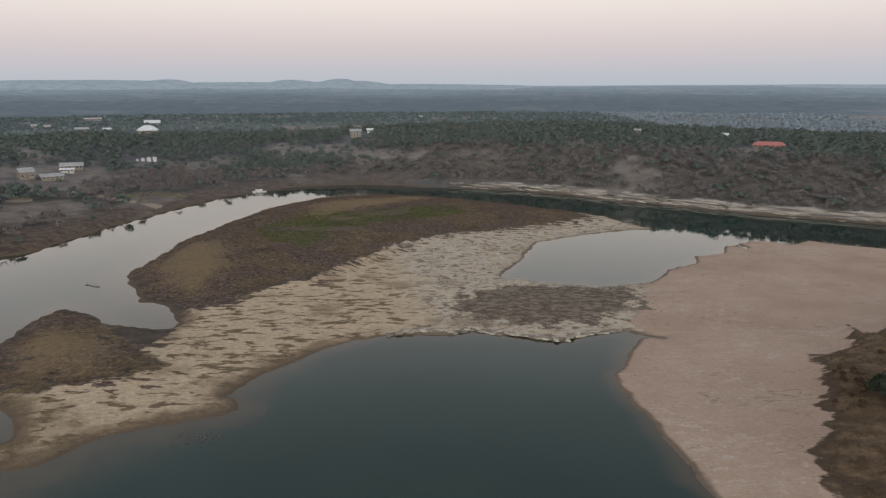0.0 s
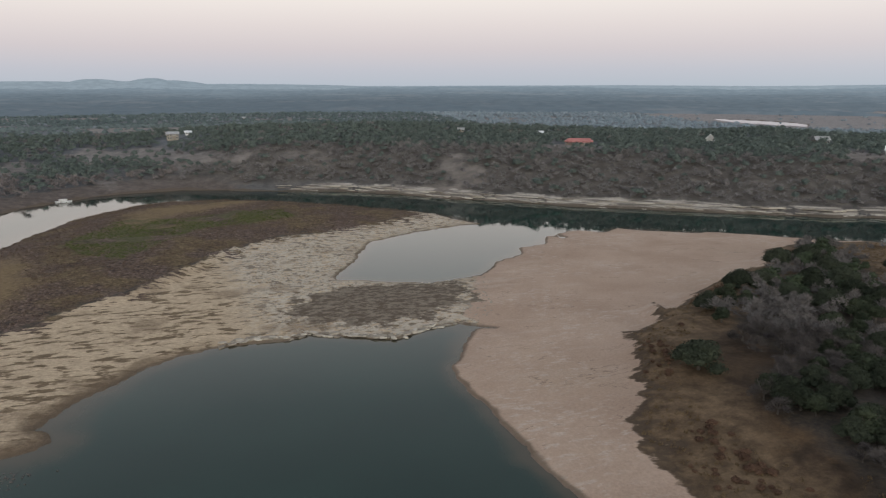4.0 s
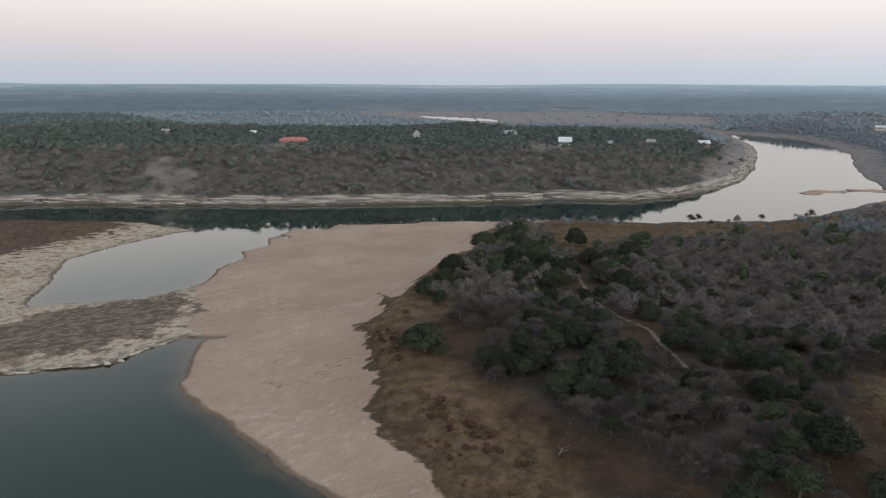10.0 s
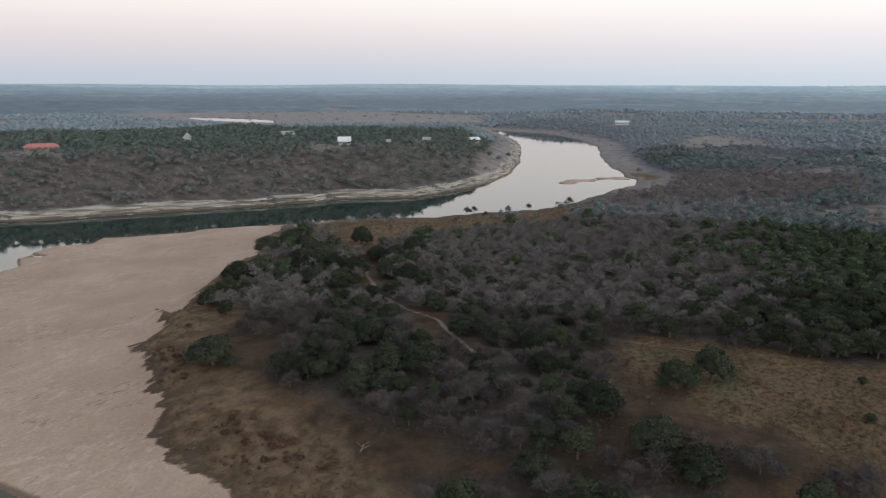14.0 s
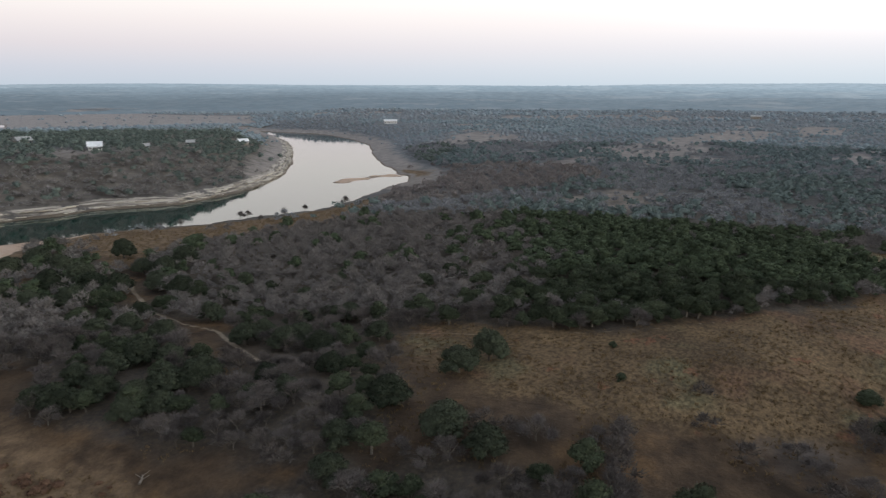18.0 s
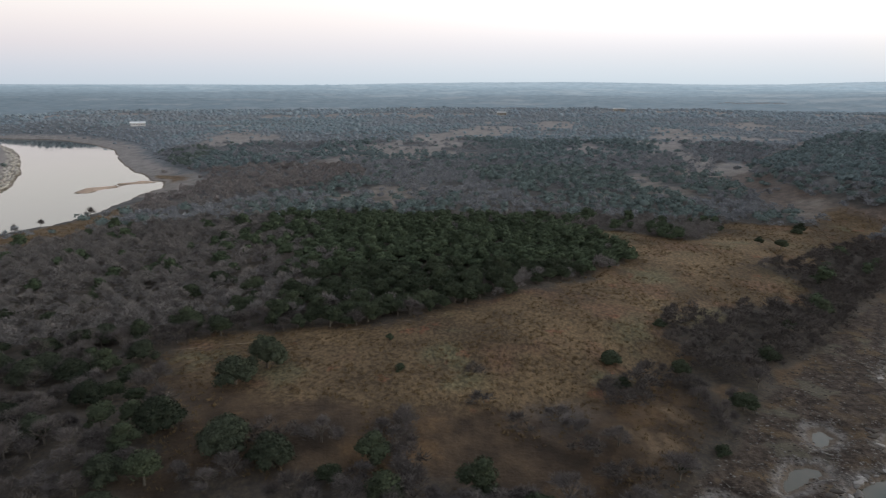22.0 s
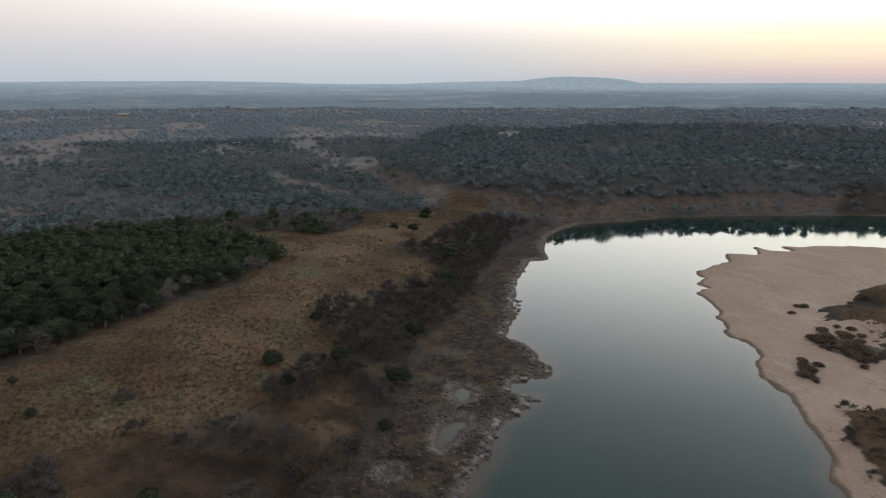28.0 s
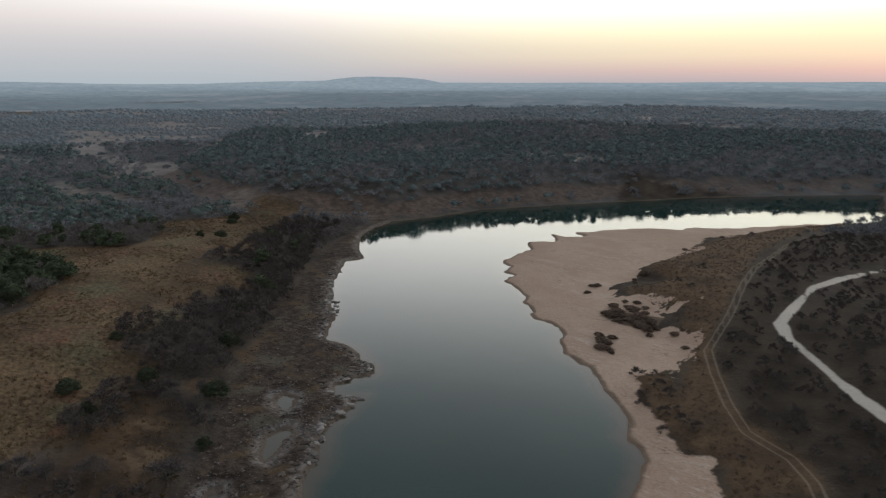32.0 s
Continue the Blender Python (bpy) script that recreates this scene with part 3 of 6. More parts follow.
GRAVEL = [(2.4, 185.8), (7.6, 199.8), (20.0, 206.8), (37.4, 207.9), (53.7, 203.4), (56.4, 194.7), (43.6, 174.8), (28.2, 170.5), (14.0, 172.9), (5.4, 178.9)]
MEADOW = [(147.5, 53.2), (149.7, 42.1), (152.0, 28.0), (150.9, 16.1), (155.4, 4.2), (165.3, -9.2), (174.4, -24.4), (186.9, -42.2), (200.2, -57.6), (215.1, -67.0), (231.6, -64.5), (254.3, -62.9), (269.8, -55.1), (270.0, -67.9), (261.1, -79.5), (245.6, -90.3), (242.3, -99.1), (264.6, -114.2), (286.2, -126.0), (275.1, -136.7), (271.1, -155.7), (298.5, -174.3), (288.2, -182.0), (274.5, -186.2), (267.9, -186.2), (254.5, -169.5), (241.6, -151.4), (230.9, -133.4), (217.3, -128.0), (209.2, -104.8), (196.9, -109.6), (181.3, -104.9), (174.5, -93.3), (175.6, -86.0), (163.7, -74.8), (155.3, -52.7), (145.0, -54.1), (138.3, -55.0), (128.5, -39.1), (121.1, -35.2), (120.1, -27.2), (114.1, -15.6), (111.5, -5.6), (111.2, 5.6), (112.3, 21.8), (120.0, 36.6), (131.3, 48.0)]
ROCKSHORE = [(85.8, -31.7), (93.6, -39.6), (101.3, -48.3), (120.7, -63.0), (132.2, -74.9), (158.3, -97.8), (184.1, -125.6), (213.1, -159.6), (237.9, -201.2), (234.4, -209.9), (223.3, -184.6), (209.3, -166.2), (186.4, -152.0), (184.5, -139.6), (169.0, -124.8), (133.0, -96.1), (120.8, -94.6), (106.9, -89.8), (99.8, -77.8), (91.4, -65.3), (77.5, -51.6)]
GRASSBANK = [(55.7, 78.2), (57.4, 81.9), (58.8, 88.2), (61.4, 92.5), (58.7, 96.6), (62.4, 104.9), (65.4, 112.4), (68.9, 116.1), (72.9, 128.8), (76.6, 133.6), (80.7, 143.9), (85.7, 143.3), (111.2, 162.6), (133.2, 180.1), (150.1, 189.8), (116.3, 157.8), (85.5, 129.3), (77.1, 119.3), (71.4, 103.8), (71.6, 92.5), (73.7, 83.0), (73.5, 72.2), (68.2, 64.7), (64.1, 63.2)]
GRASSPOINT = [(202.5, 217.3), (226.4, 213.2), (251.6, 187.9), (281.4, 164.5), (314.0, 152.3), (368.9, 146.6), (291.1, 132.9), (254.7, 128.0), (218.3, 152.0), (215.9, 163.8), (187.3, 162.5), (171.4, 156.3), (178.4, 173.7), (186.9, 185.0)]
WOODS_EVERGREEN = [(215.1, -67.0), (200.2, -57.6), (188.2, -42.5), (176.2, -24.6), (167.6, -9.3), (156.6, 4.2), (153.2, 11.5), (166.8, 14.9), (187.8, 19.2), (207.6, 31.9), (239.0, 41.4), (283.4, 58.6), (308.0, 65.4), (311.2, 45.7), (320.5, 20.6), (304.0, 1.0), (280.8, -16.7), (284.1, -40.1), (273.9, -52.5), (263.0, -59.4), (254.2, -64.0), (231.6, -64.5)]
TRAIL_A = [(168.9, 154.6), (152.3, 137.2), (140.2, 120.7), (133.8, 108.1), (131.7, 96.1), (124.3, 87.5), (115.0, 74.5), (116.3, 66.6), (119.5, 58.4)]
TRAIL_B = [(140.0, 56.7), (142.9, 45.6), (147.4, 32.8), (151.1, 16.2), (159.0, -3.5), (173.3, -24.2), (190.0, -48.0), (204.8, -65.4)]
ROAD_SPIT = [(23.6, -100.3), (26.1, -104.8), (31.2, -110.7), (40.1, -115.2), (46.5, -123.5), (54.1, -134.5), (60.7, -145.9), (64.0, -162.9), (67.2, -175.6), (72.4, -193.9), (77.9, -216.4), (83.3, -264.2), (80.8, -324.1)]
ROAD_CALICHE = [(19.8, -128.5), (23.1, -131.0), (28.4, -136.1), (35.6, -144.7), (40.2, -149.7), (48.4, -158.8), (53.0, -166.8), (55.3, -187.0), (56.9, -203.2), (54.6, -220.3), (48.0, -239.2)]
ROAD_LINK = [(71.1, -194.4), (65.3, -197.5), (58.4, -198.6)]
ROAD_WEST_A = [(-216.5, 341.0), (-212.1, 347.4), (-207.5, 350.2), (-205.3, 344.2), (-211.4, 332.4)]
ROAD_WEST_B = [(-229.5, 362.8), (-219.3, 370.1), (-206.4, 373.5), (-191.0, 372.6), (-171.1, 361.7), (-156.2, 354.2), (-140.4, 346.3)]
CLEAR_A = [(-329.5, 528.8), (-278.1, 475.7), (-246.5, 447.6), (-246.7, 425.7), (-290.9, 465.6)]
CLEAR_B = [(-191.1, 471.7), (-187.7, 484.9), (-161.9, 501.5), (-147.9, 480.8), (-171.6, 461.1)]
CLEAR_C = [(-145.3, 537.7), (-129.2, 572.6), (-61.2, 535.5), (-32.4, 485.9), (28.4, 464.1), (42.0, 450.0), (-31.8, 474.9), (-92.5, 517.8), (-128.5, 529.6)]
CLEAR_D = [(154.5, 409.9), (197.5, 452.8), (212.0, 436.2), (162.4, 392.7)]
CLEAR_E = [(294.5, 326.9), (341.3, 364.0), (330.8, 321.0), (329.8, 300.3), (308.3, 304.0)]
CLEAR_F = [(608.3, 198.5), (674.5, 205.6), (705.1, 181.1), (687.2, 138.8), (647.0, 126.7), (614.4, 150.4), (577.0, 165.3)]
CLEAR_G = [(610.6, 17.6), (683.1, 8.9), (696.3, -22.9), (739.1, -70.5), (649.5, -51.5), (624.3, -20.2), (588.5, -0.8)]
CLEAR_H = [(697.2, -216.2), (762.2, -249.4), (717.7, -267.6), (668.4, -245.3)]
CLEAR_I = [(381.8, 32.5), (390.8, 21.4), (385.2, 3.5), (353.3, 2.9), (330.7, 8.5), (321.6, 18.2), (349.2, 26.2)]
CLEAR_J = [(347.2, 61.9), (351.6, 48.6), (367.4, 42.5), (375.4, 32.1), (357.2, 38.8), (334.3, 46.4)]
CLEAR_K = [(429.0, -121.7), (431.0, -128.6), (383.5, -129.7), (350.5, -143.3), (335.4, -137.8), (348.1, -124.1), (377.5, -117.7)]
CLEAR_L = [(335.1, -309.3), (356.9, -340.1), (336.0, -341.3), (315.4, -315.3)]
CLEAR_M = [(205.2, -342.2), (203.6, -351.3), (185.8, -369.9), (190.1, -358.8)]
CLEAR_N = [(-209.3, 312.3), (-201.0, 342.4), (-189.1, 357.0), (-167.9, 345.4), (-162.0, 313.6), (-176.0, 297.9), (-193.8, 287.8)]
CLEAR_O = [(-162.9, 363.1), (-151.7, 379.8), (-136.7, 371.7), (-147.6, 346.9)]
CLEAR_P = [(-216.0, 369.5), (-209.4, 404.0), (-187.5, 398.1), (-188.7, 374.1), (-201.4, 364.0)]
REDBRUSH = [(474.3, 194.9), (480.7, 178.2), (473.1, 143.6), (479.2, 115.5), (471.9, 80.5), (461.0, 51.9), (424.2, 35.6), (389.7, 56.1), (374.9, 81.2), (333.5, 103.1), (314.0, 118.7), (326.0, 136.1)]
OPEN_SOUTH = [(137.9, 56.5), (108.3, 41.6), (90.7, 39.7), (82.7, 35.6), (94.3, 36.3), (90.9, 3.7), (87.5, -28.3), (98.2, -39.8), (118.7, -50.5), (133.0, -49.8), (145.6, -50.2)]
BANK_BRUSH = [(293.2, -202.7), (267.7, -195.6), (256.1, -198.4), (222.9, -163.2), (196.0, -136.1), (167.6, -108.5), (151.8, -92.5), (140.4, -78.7), (131.1, -67.1), (129.5, -58.6), (125.3, -51.9), (119.8, -41.7), (121.1, -35.2), (128.5, -39.1), (132.8, -46.0), (138.5, -55.1), (145.0, -54.1), (155.6, -52.8), (164.0, -67.1), (164.0, -75.0), (176.0, -86.2), (174.5, -93.3), (181.7, -105.1), (197.5, -109.9), (210.6, -105.5), (217.9, -128.3), (233.0, -134.5), (242.4, -151.9), (255.9, -170.4), (269.9, -187.4)]
OPEN_WEST = [(93.4, 150.4), (123.7, 175.9), (101.3, 140.2), (102.6, 126.6), (94.8, 109.7), (82.2, 102.0), (80.6, 87.6), (80.2, 70.8), (84.2, 57.6), (84.5, 47.6), (78.5, 44.0), (56.4, 77.7), (61.3, 90.1), (61.5, 101.8), (73.9, 127.1)]
OPEN_TRAIL = [(199.0, 196.9), (208.5, 183.9), (228.8, 176.6), (180.0, 158.8), (149.8, 131.1), (135.8, 112.0), (138.1, 99.1), (122.5, 83.1), (112.9, 68.4), (107.8, 74.4), (114.2, 92.5), (124.8, 106.4), (143.5, 136.5)]
GROVE_A = [(106.7, 152.4), (131.4, 177.7), (170.3, 195.1), (187.0, 197.5), (154.7, 150.8), (144.9, 143.6), (129.8, 146.9), (104.0, 137.0)]
GROVE_B = [(86.2, 100.0), (114.9, 114.2), (135.0, 119.1), (127.3, 105.0), (111.6, 82.8), (96.6, 72.8), (89.8, 76.6), (84.1, 76.9), (81.1, 91.1)]
GROVE_C = [(179.3, 159.5), (213.5, 162.0), (191.8, 144.2), (163.5, 134.9), (163.5, 144.2)]
GROVE_D = [(141.2, 106.8), (152.0, 94.5), (136.2, 69.6), (120.9, 57.8), (116.3, 66.6), (123.2, 82.1)]
GROVE_E = [(119.8, 72.4), (136.1, 72.0), (142.0, 56.9), (112.5, 49.8), (100.1, 40.6), (91.0, 48.3), (100.9, 57.3)]
GROVE_F = [(93.9, 34.5), (101.3, 31.2), (99.0, 14.1), (88.1, 12.4), (83.5, 30.9), (80.9, 41.6), (90.6, 42.4)]
GROVE_G = [(443.2, -31.0), (465.9, -66.4), (464.8, -100.9), (429.7, -118.9), (382.8, -119.3), (340.0, -124.3), (306.6, -124.8), (265.9, -114.3), (245.7, -99.4), (248.6, -91.4), (264.2, -80.4), (277.9, -62.7), (288.2, -50.4), (314.7, -60.3), (361.8, -51.4), (383.4, -35.8)]

STRAW_SHORE = [(222.9, -163.2), (184.1, -128.2), (156.2, -104.8), (139.1, -85.2), (125.8, -68.4), (112.9, -52.7), (103.4, -43.3), (98.6, -34.6), (109.4, -34.0), (118.8, -43.6), (128.3, -58.1), (129.8, -66.5), (138.8, -77.9), (149.7, -92.0), (167.5, -109.3), (195.9, -137.0)]
GROVE_H = [(439.5, -136.8), (424.3, -154.6), (373.6, -184.1), (321.0, -189.2), (302.5, -177.3), (341.9, -169.0), (352.8, -141.7), (385.4, -133.7)]
GROVE_I = [(339.8, 71.7), (373.9, 62.3), (418.3, 38.3), (411.6, 28.5), (381.4, 29.6), (367.9, 45.2), (335.3, 58.8)]
CLEAR_S = [(480.4, 88.7), (484.6, 79.0), (536.4, 39.9), (522.9, 35.1), (477.6, 53.6), (461.7, 55.4)]
CLEAR_T = [(889.3, -127.6), (928.9, -163.4), (888.8, -192.8), (759.6, -158.5), (738.4, -117.8)]
CLEAR_U = [(1094.9, 255.8), (1155.2, 157.0), (1203.1, 32.5), (1092.4, 29.4), (1074.0, 145.9), (1015.5, 228.8)]
CLEAR_V = [(504.5, -343.6), (519.7, -369.4), (504.0, -374.7), (463.3, -341.7), (468.2, -323.9)]
CLEAR_W = [(346.3, -320.8), (358.4, -336.5), (341.8, -344.6), (323.9, -322.1), (326.9, -307.0)]
FIELD_BELOW = [(-127.7, 562.6), (-106.9, 562.4), (-74.2, 560.0), (-63.9, 530.0), (-80.2, 522.4), (-49.8, 489.4), (-55.9, 484.3), (-87.4, 504.1), (-108.6, 532.3), (-123.1, 539.5)]
PUDDLE_D = [(90.2, -41.6), (91.2, -43.3), (90.4, -44.3), (88.9, -42.7)]
BRUSH_WEST_A = [(-196.4, 403.4), (-203.2, 433.1), (-184.9, 448.1), (-169.6, 465.7), (-143.6, 465.8), (-134.4, 434.8), (-146.4, 399.4), (-157.3, 386.2), (-173.9, 381.6)]
BRUSH_WEST_B = [(-203.9, 377.4), (-209.4, 397.6), (-197.9, 406.8), (-176.8, 381.0), (-171.1, 361.7), (-185.7, 361.8)]
BRUSH_WEST_C = [(-198.5, 302.9), (-191.2, 315.8), (-175.7, 315.4), (-163.9, 297.9), (-167.5, 282.7), (-175.9, 273.7), (-179.8, 272.8)]
FIELD_WEST_A = [(-205.8, 318.8), (-204.7, 339.3), (-187.8, 348.8), (-176.2, 336.9), (-177.2, 318.2), (-187.2, 308.8), (-191.9, 300.0)]
FIELD_WEST_B = [(-171.1, 361.7), (-168.2, 382.5), (-145.1, 386.9), (-137.2, 373.3), (-145.9, 357.1), (-156.2, 354.2)]
OAKS_POINT = [(150.3, 179.3, 10.6), (161.5, 180.8, 11.0), (160.2, 170.3, 9.6), (153.6, 156.5, 10.0), (150.1, 148.9, 8.8), (144.3, 158.2, 10.7), (129.6, 160.2, 8.6), (122.9, 160.6, 9.2), (102.8, 145.1, 7.5), (134.9, 141.1, 9.0), (130.9, 150.8, 7.5), (150.7, 141.1, 9.4), (133.0, 118.3, 6.7), (183.5, 143.6, 9.6), (169.6, 148.5, 7.5), (170.4, 141.4, 9.2), (156.4, 132.1, 9.4), (155.5, 123.8, 9.1), (138.2, 102.2, 7.3)]
OAKS_MIDDLE = [(116.0, 116.0, 7.6), (122.6, 112.9, 7.7), (119.3, 101.0, 8.0), (106.8, 96.0, 8.6), (99.5, 96.6, 7.2), (107.6, 89.7, 6.6), (93.4, 98.5, 7.0), (86.6, 97.0, 7.3), (90.8, 91.3, 7.3), (91.6, 84.7, 6.5), (97.0, 82.3, 8.3), (100.6, 77.5, 9.4), (86.7, 82.4, 6.3), (90.5, 78.2, 6.3), (86.2, 93.5, 6.7)]
OAKS_TRAIL = [(124.6, 83.9, 7.7), (129.3, 82.4, 6.5), (123.1, 73.4, 8.0), (129.5, 72.9, 7.0), (124.3, 65.8, 7.3), (139.4, 80.1, 6.1), (153.4, 107.2, 7.8), (113.0, 57.8, 6.6), (134.2, 56.8, 6.9), (146.5, 69.5, 6.9), (105.6, 67.1, 5.5), (101.2, 60.7, 5.7), (89.6, 44.9, 6.9), (103.2, 42.1, 8.9), (81.6, 42.9, 6.9), (96.9, 30.2, 9.2), (94.0, 22.7, 8.0)]
MEADOW_SHRUBS = [(144.9, 7.8, 2.4), (127.7, 5.0, 3.0), (135.1, -37.9, 6.0), (125.0, -37.7, 4.0), (102.9, -48.3, 3.6), (98.2, -40.3, 3.4), (260.1, -142.0, 5.0), (154.1, -54.5, 3.6)]
MUD_WEST = [(-88.6, 126.8), (-80.6, 128.4), (-73.6, 123.7), (-65.2, 117.5), (-63.8, 110.7), (-68.1, 106.3), (-73.1, 102.3)]
LAKE = LAKE_NORTH + LAKE_UNDER + LAKE_EAST + LAKE_SPIT + LAKE_BEHIND
RIVER = RIVER_NORTH + RIVER_FAR + RIVER_BAY
NORTH_LAND = RIVER_NORTH + [(1100, 620), (2500, 900), (5200, 1500), (5200, 5200), (-5200, 5200), (-5200, 600)]
BLUFF = LAKE_EAST[31:] + [(-60, -520), (-200, -1000), (600, -1200), (800, -500), (420, -170), (290, -160)]
CLEARINGS = (CLEAR_A, CLEAR_B, CLEAR_C, CLEAR_D, CLEAR_E, CLEAR_F, CLEAR_G, CLEAR_H, CLEAR_I, CLEAR_J, CLEAR_K, CLEAR_L, CLEAR_M, CLEAR_N, CLEAR_O, CLEAR_P, CLEAR_S, CLEAR_T, CLEAR_U, CLEAR_V, CLEAR_W, FIELD_BELOW)


def grain(x, y, size, seed=0):
    """Smooth value noise from -1 to 1 for arrays of places."""
    u, v = x / size + seed * 17.3, y / size - seed * 9.1
    i, j = np.floor(u), np.floor(v)
    f, g = u - i, v - j
    f, g = f * f * (3 - 2 * f), g * g * (3 - 2 * g)

    def lattice(a, b):
        h = np.sin(a * 127.1 + b * 311.7 + seed * 74.7) * 43758.5453
        return (h - np.floor(h)) * 2 - 1

    low = lattice(i, j) * (1 - f) + lattice(i + 1, j) * f
    high = lattice(i, j + 1) * (1 - f) + lattice(i + 1, j + 1) * f
    return low * (1 - g) + high * g


def ease(v, lo, hi):
    k = np.clip((v - lo) / (hi - lo), 0, 1)
    return k * k * (3 - 2 * k)


def gap(line, x, y, reach, closed=True):
    """Distance to an outline, positive inside (or minus the distance to an open line), cut off at reach."""
    p = np.array(line, dtype=np.float64)
    result = np.full(x.shape, -float(reach))
    lo, hi = p.min(0) - reach, p.max(0) + reach
    near = np.nonzero((x > lo[0]) & (x < hi[0]) & (y > lo[1]) & (y < hi[1]))[0]
    q = np.roll(p, -1, 0) if closed else p[1:]
    a = p if closed else p[:-1]
    for start in range(0, len(near), 20000):
        k = near[start:start + 20000]
        px, py = x[k, None], y[k, None]
        dx, dy = (q - a)[:, 0], (q - a)[:, 1]
        s = np.clip(((px - a[:, 0]) * dx + (py - a[:, 1]) * dy) / (dx * dx + dy * dy + 1e-9), 0, 1)
        d = np.sqrt(((px - a[:, 0] - s * dx) ** 2 + (py - a[:, 1] - s * dy) ** 2).min(1))
        if closed:
            crossing = ((a[:, 1] > py) != (q[:, 1] > py)) & (px < dx * (py - a[:, 1]) / np.where(np.abs(dy) < 1e-9, 1e-9, dy) + a[:, 0])
            d = np.where(crossing.sum(1) % 2 == 1, d, -d)
        else:
            d = -d
        result[k] = np.clip(d, -reach, reach)
    return result


def land_at(x, y):
    """Height of the land and the ground cover's distances at arrays of places."""
    wx = x + 1.1 * grain(x, y, 9, 1) + 0.5 * grain(x, y, 3.5, 2)
    wy = y + 1.1 * grain(x, y, 9, 3) + 0.5 * grain(x, y, 3.5, 4)
    c = {}
    river = np.minimum(gap(RIVER, wx, wy, 260), -gap(RIVER_BAR, wx, wy, 40))
    water = np.maximum(np.maximum(gap(LAKE, wx, wy, 260), river), gap(FAR_LAKE, wx, wy, 260))
    for pool in (PUDDLE_A, PUDDLE_B, PUDDLE_D, INLET):
        water = np.maximum(water, gap(pool, x + 0.5 * grain(x, y, 2, 9), y, 260))
    d = -water
    c["shore"] = d
    c["sand"] = np.maximum(np.maximum(gap(SAND, wx, wy, 40), gap(SPIT_SAND, wx, wy, 40)), gap(RIVER_BAR, wx, wy, 40) + 2)
    c["pale"] = gap(PALE, wx, wy, 40) + np.where(x > 22, 5.0, 0.0)
    c["weeds"] = np.maximum(gap(MOUND_EAST, wx, wy, 40), gap(MOUND_WEST, wx, wy, 40))
    c["green"] = gap(GREEN, x, y, 40)
    c["straw_bar"] = np.maximum(np.maximum(gap(STRAW_EAST, x, y, 40), gap(STRAW_WEST, x, y, 40)), gap(STRAW_STRIP, x, y, 40))
    c["mud"] = gap(MUD_WEST, x, y, 30)
    c["gravel"] = gap(GRAVEL, x, y, 40)
    c["slab"] = (x + 8) * 0.8 + (y - 200) * 0.15
    c["scrub"] = np.maximum(gap(SPIT_SCRUB_A, x, y, 30), gap(SPIT_SCRUB_B, x, y, 30))
    c["meadow"] = gap(MEADOW, x, y, 40)
    c["straw"] = np.maximum(np.maximum(gap(GRASSBANK, x, y, 40), gap(GRASSPOINT, x, y, 40)), np.maximum(gap(SPIT_GRASS, x, y, 40), gap(STRAW_SHORE, x, y, 40) - 3 + 5 * grain(x, y, 8, 47)))
    c["open"] = np.maximum(np.maximum(gap(OPEN_SOUTH, x, y, 40), c["meadow"]), np.maximum(gap(OPEN_WEST, x, y, 40), gap(OPEN_TRAIL, x, y, 40)))
    c["bank_brush"] = gap(BANK_BRUSH, x, y, 40)
    c["thicket"] = gap(SPIT_THICKET, x, y, 40)
    c["grove"] = np.full(x.shape, -40.0)
    for outline in (GROVE_A, GROVE_B, GROVE_C, GROVE_D, GROVE_E, GROVE_F, GROVE_G, GROVE_H, GROVE_I):
        c["grove"] = np.maximum(c["grove"], gap(outline, x, y, 40))
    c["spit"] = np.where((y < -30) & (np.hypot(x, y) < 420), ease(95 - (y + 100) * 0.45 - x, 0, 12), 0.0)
    c["shingle"] = gap(ROCKSHORE, x, y, 40)
    clear = gap(FAR_FLAT, x, y, 300)
    flat = clear.copy()
    for outline in CLEARINGS:
        clear = np.maximum(clear, gap(outline, x, y, 60))
    c["flat"] = flat
    glade = (grain(x, y, 95, 51) + 0.55 * grain(x, y, 34, 52) + 0.25 * grain(x, y, 14, 53) - np.where(np.hypot(x, y) > 600, 0.55, 0.78)) * 45
    c["clearing"] = np.maximum(clear + 5 * grain(x, y, 24, 54) + 3 * grain(x, y, 9, 55), np.where(np.hypot(x, y) > 330, glade, -40.0))
    c["clearing"] = np.where((x > 380) & (y > 110), np.maximum(c["clearing"], 20 - d), c["clearing"])
    c["redbrush"] = np.maximum(gap(REDBRUSH, x, y, 40), np.maximum(gap(BRUSH_WEST_A, x, y, 40), np.maximum(gap(BRUSH_WEST_B, x, y, 40), gap(BRUSH_WEST_C, x, y, 40))))
    c["evergreen"] = gap(WOODS_EVERGREEN, x, y, 60)
    north = gap(NORTH_LAND, wx, wy, 650)
    bluff = gap(BLUFF, wx, wy, 320)
    c["north"] = north
    c["bluff"] = bluff
    c["slope"] = ease(north, 4, 16) * (1 - ease(north + 16 * grain(x, y, 40, 16), 60, 105)) * ease(x, -120, -20)
    c["ledge"] = np.where((x > -60) & (x < 720), 4.9 - np.abs(north - 4.3) - 30 * ease(-x, -30, 60), -20.0)
    c["earth"] = np.where(x < -10, np.minimum(13.0 - np.abs(north - 9.0), 0.2 * (-10 - x)), -20.0)
    c["earth"] = np.maximum(c["earth"], np.where(x > 0, np.minimum(12.0 - np.abs(bluff - 9.0), 1.5 * (d - 4)), -20.0))
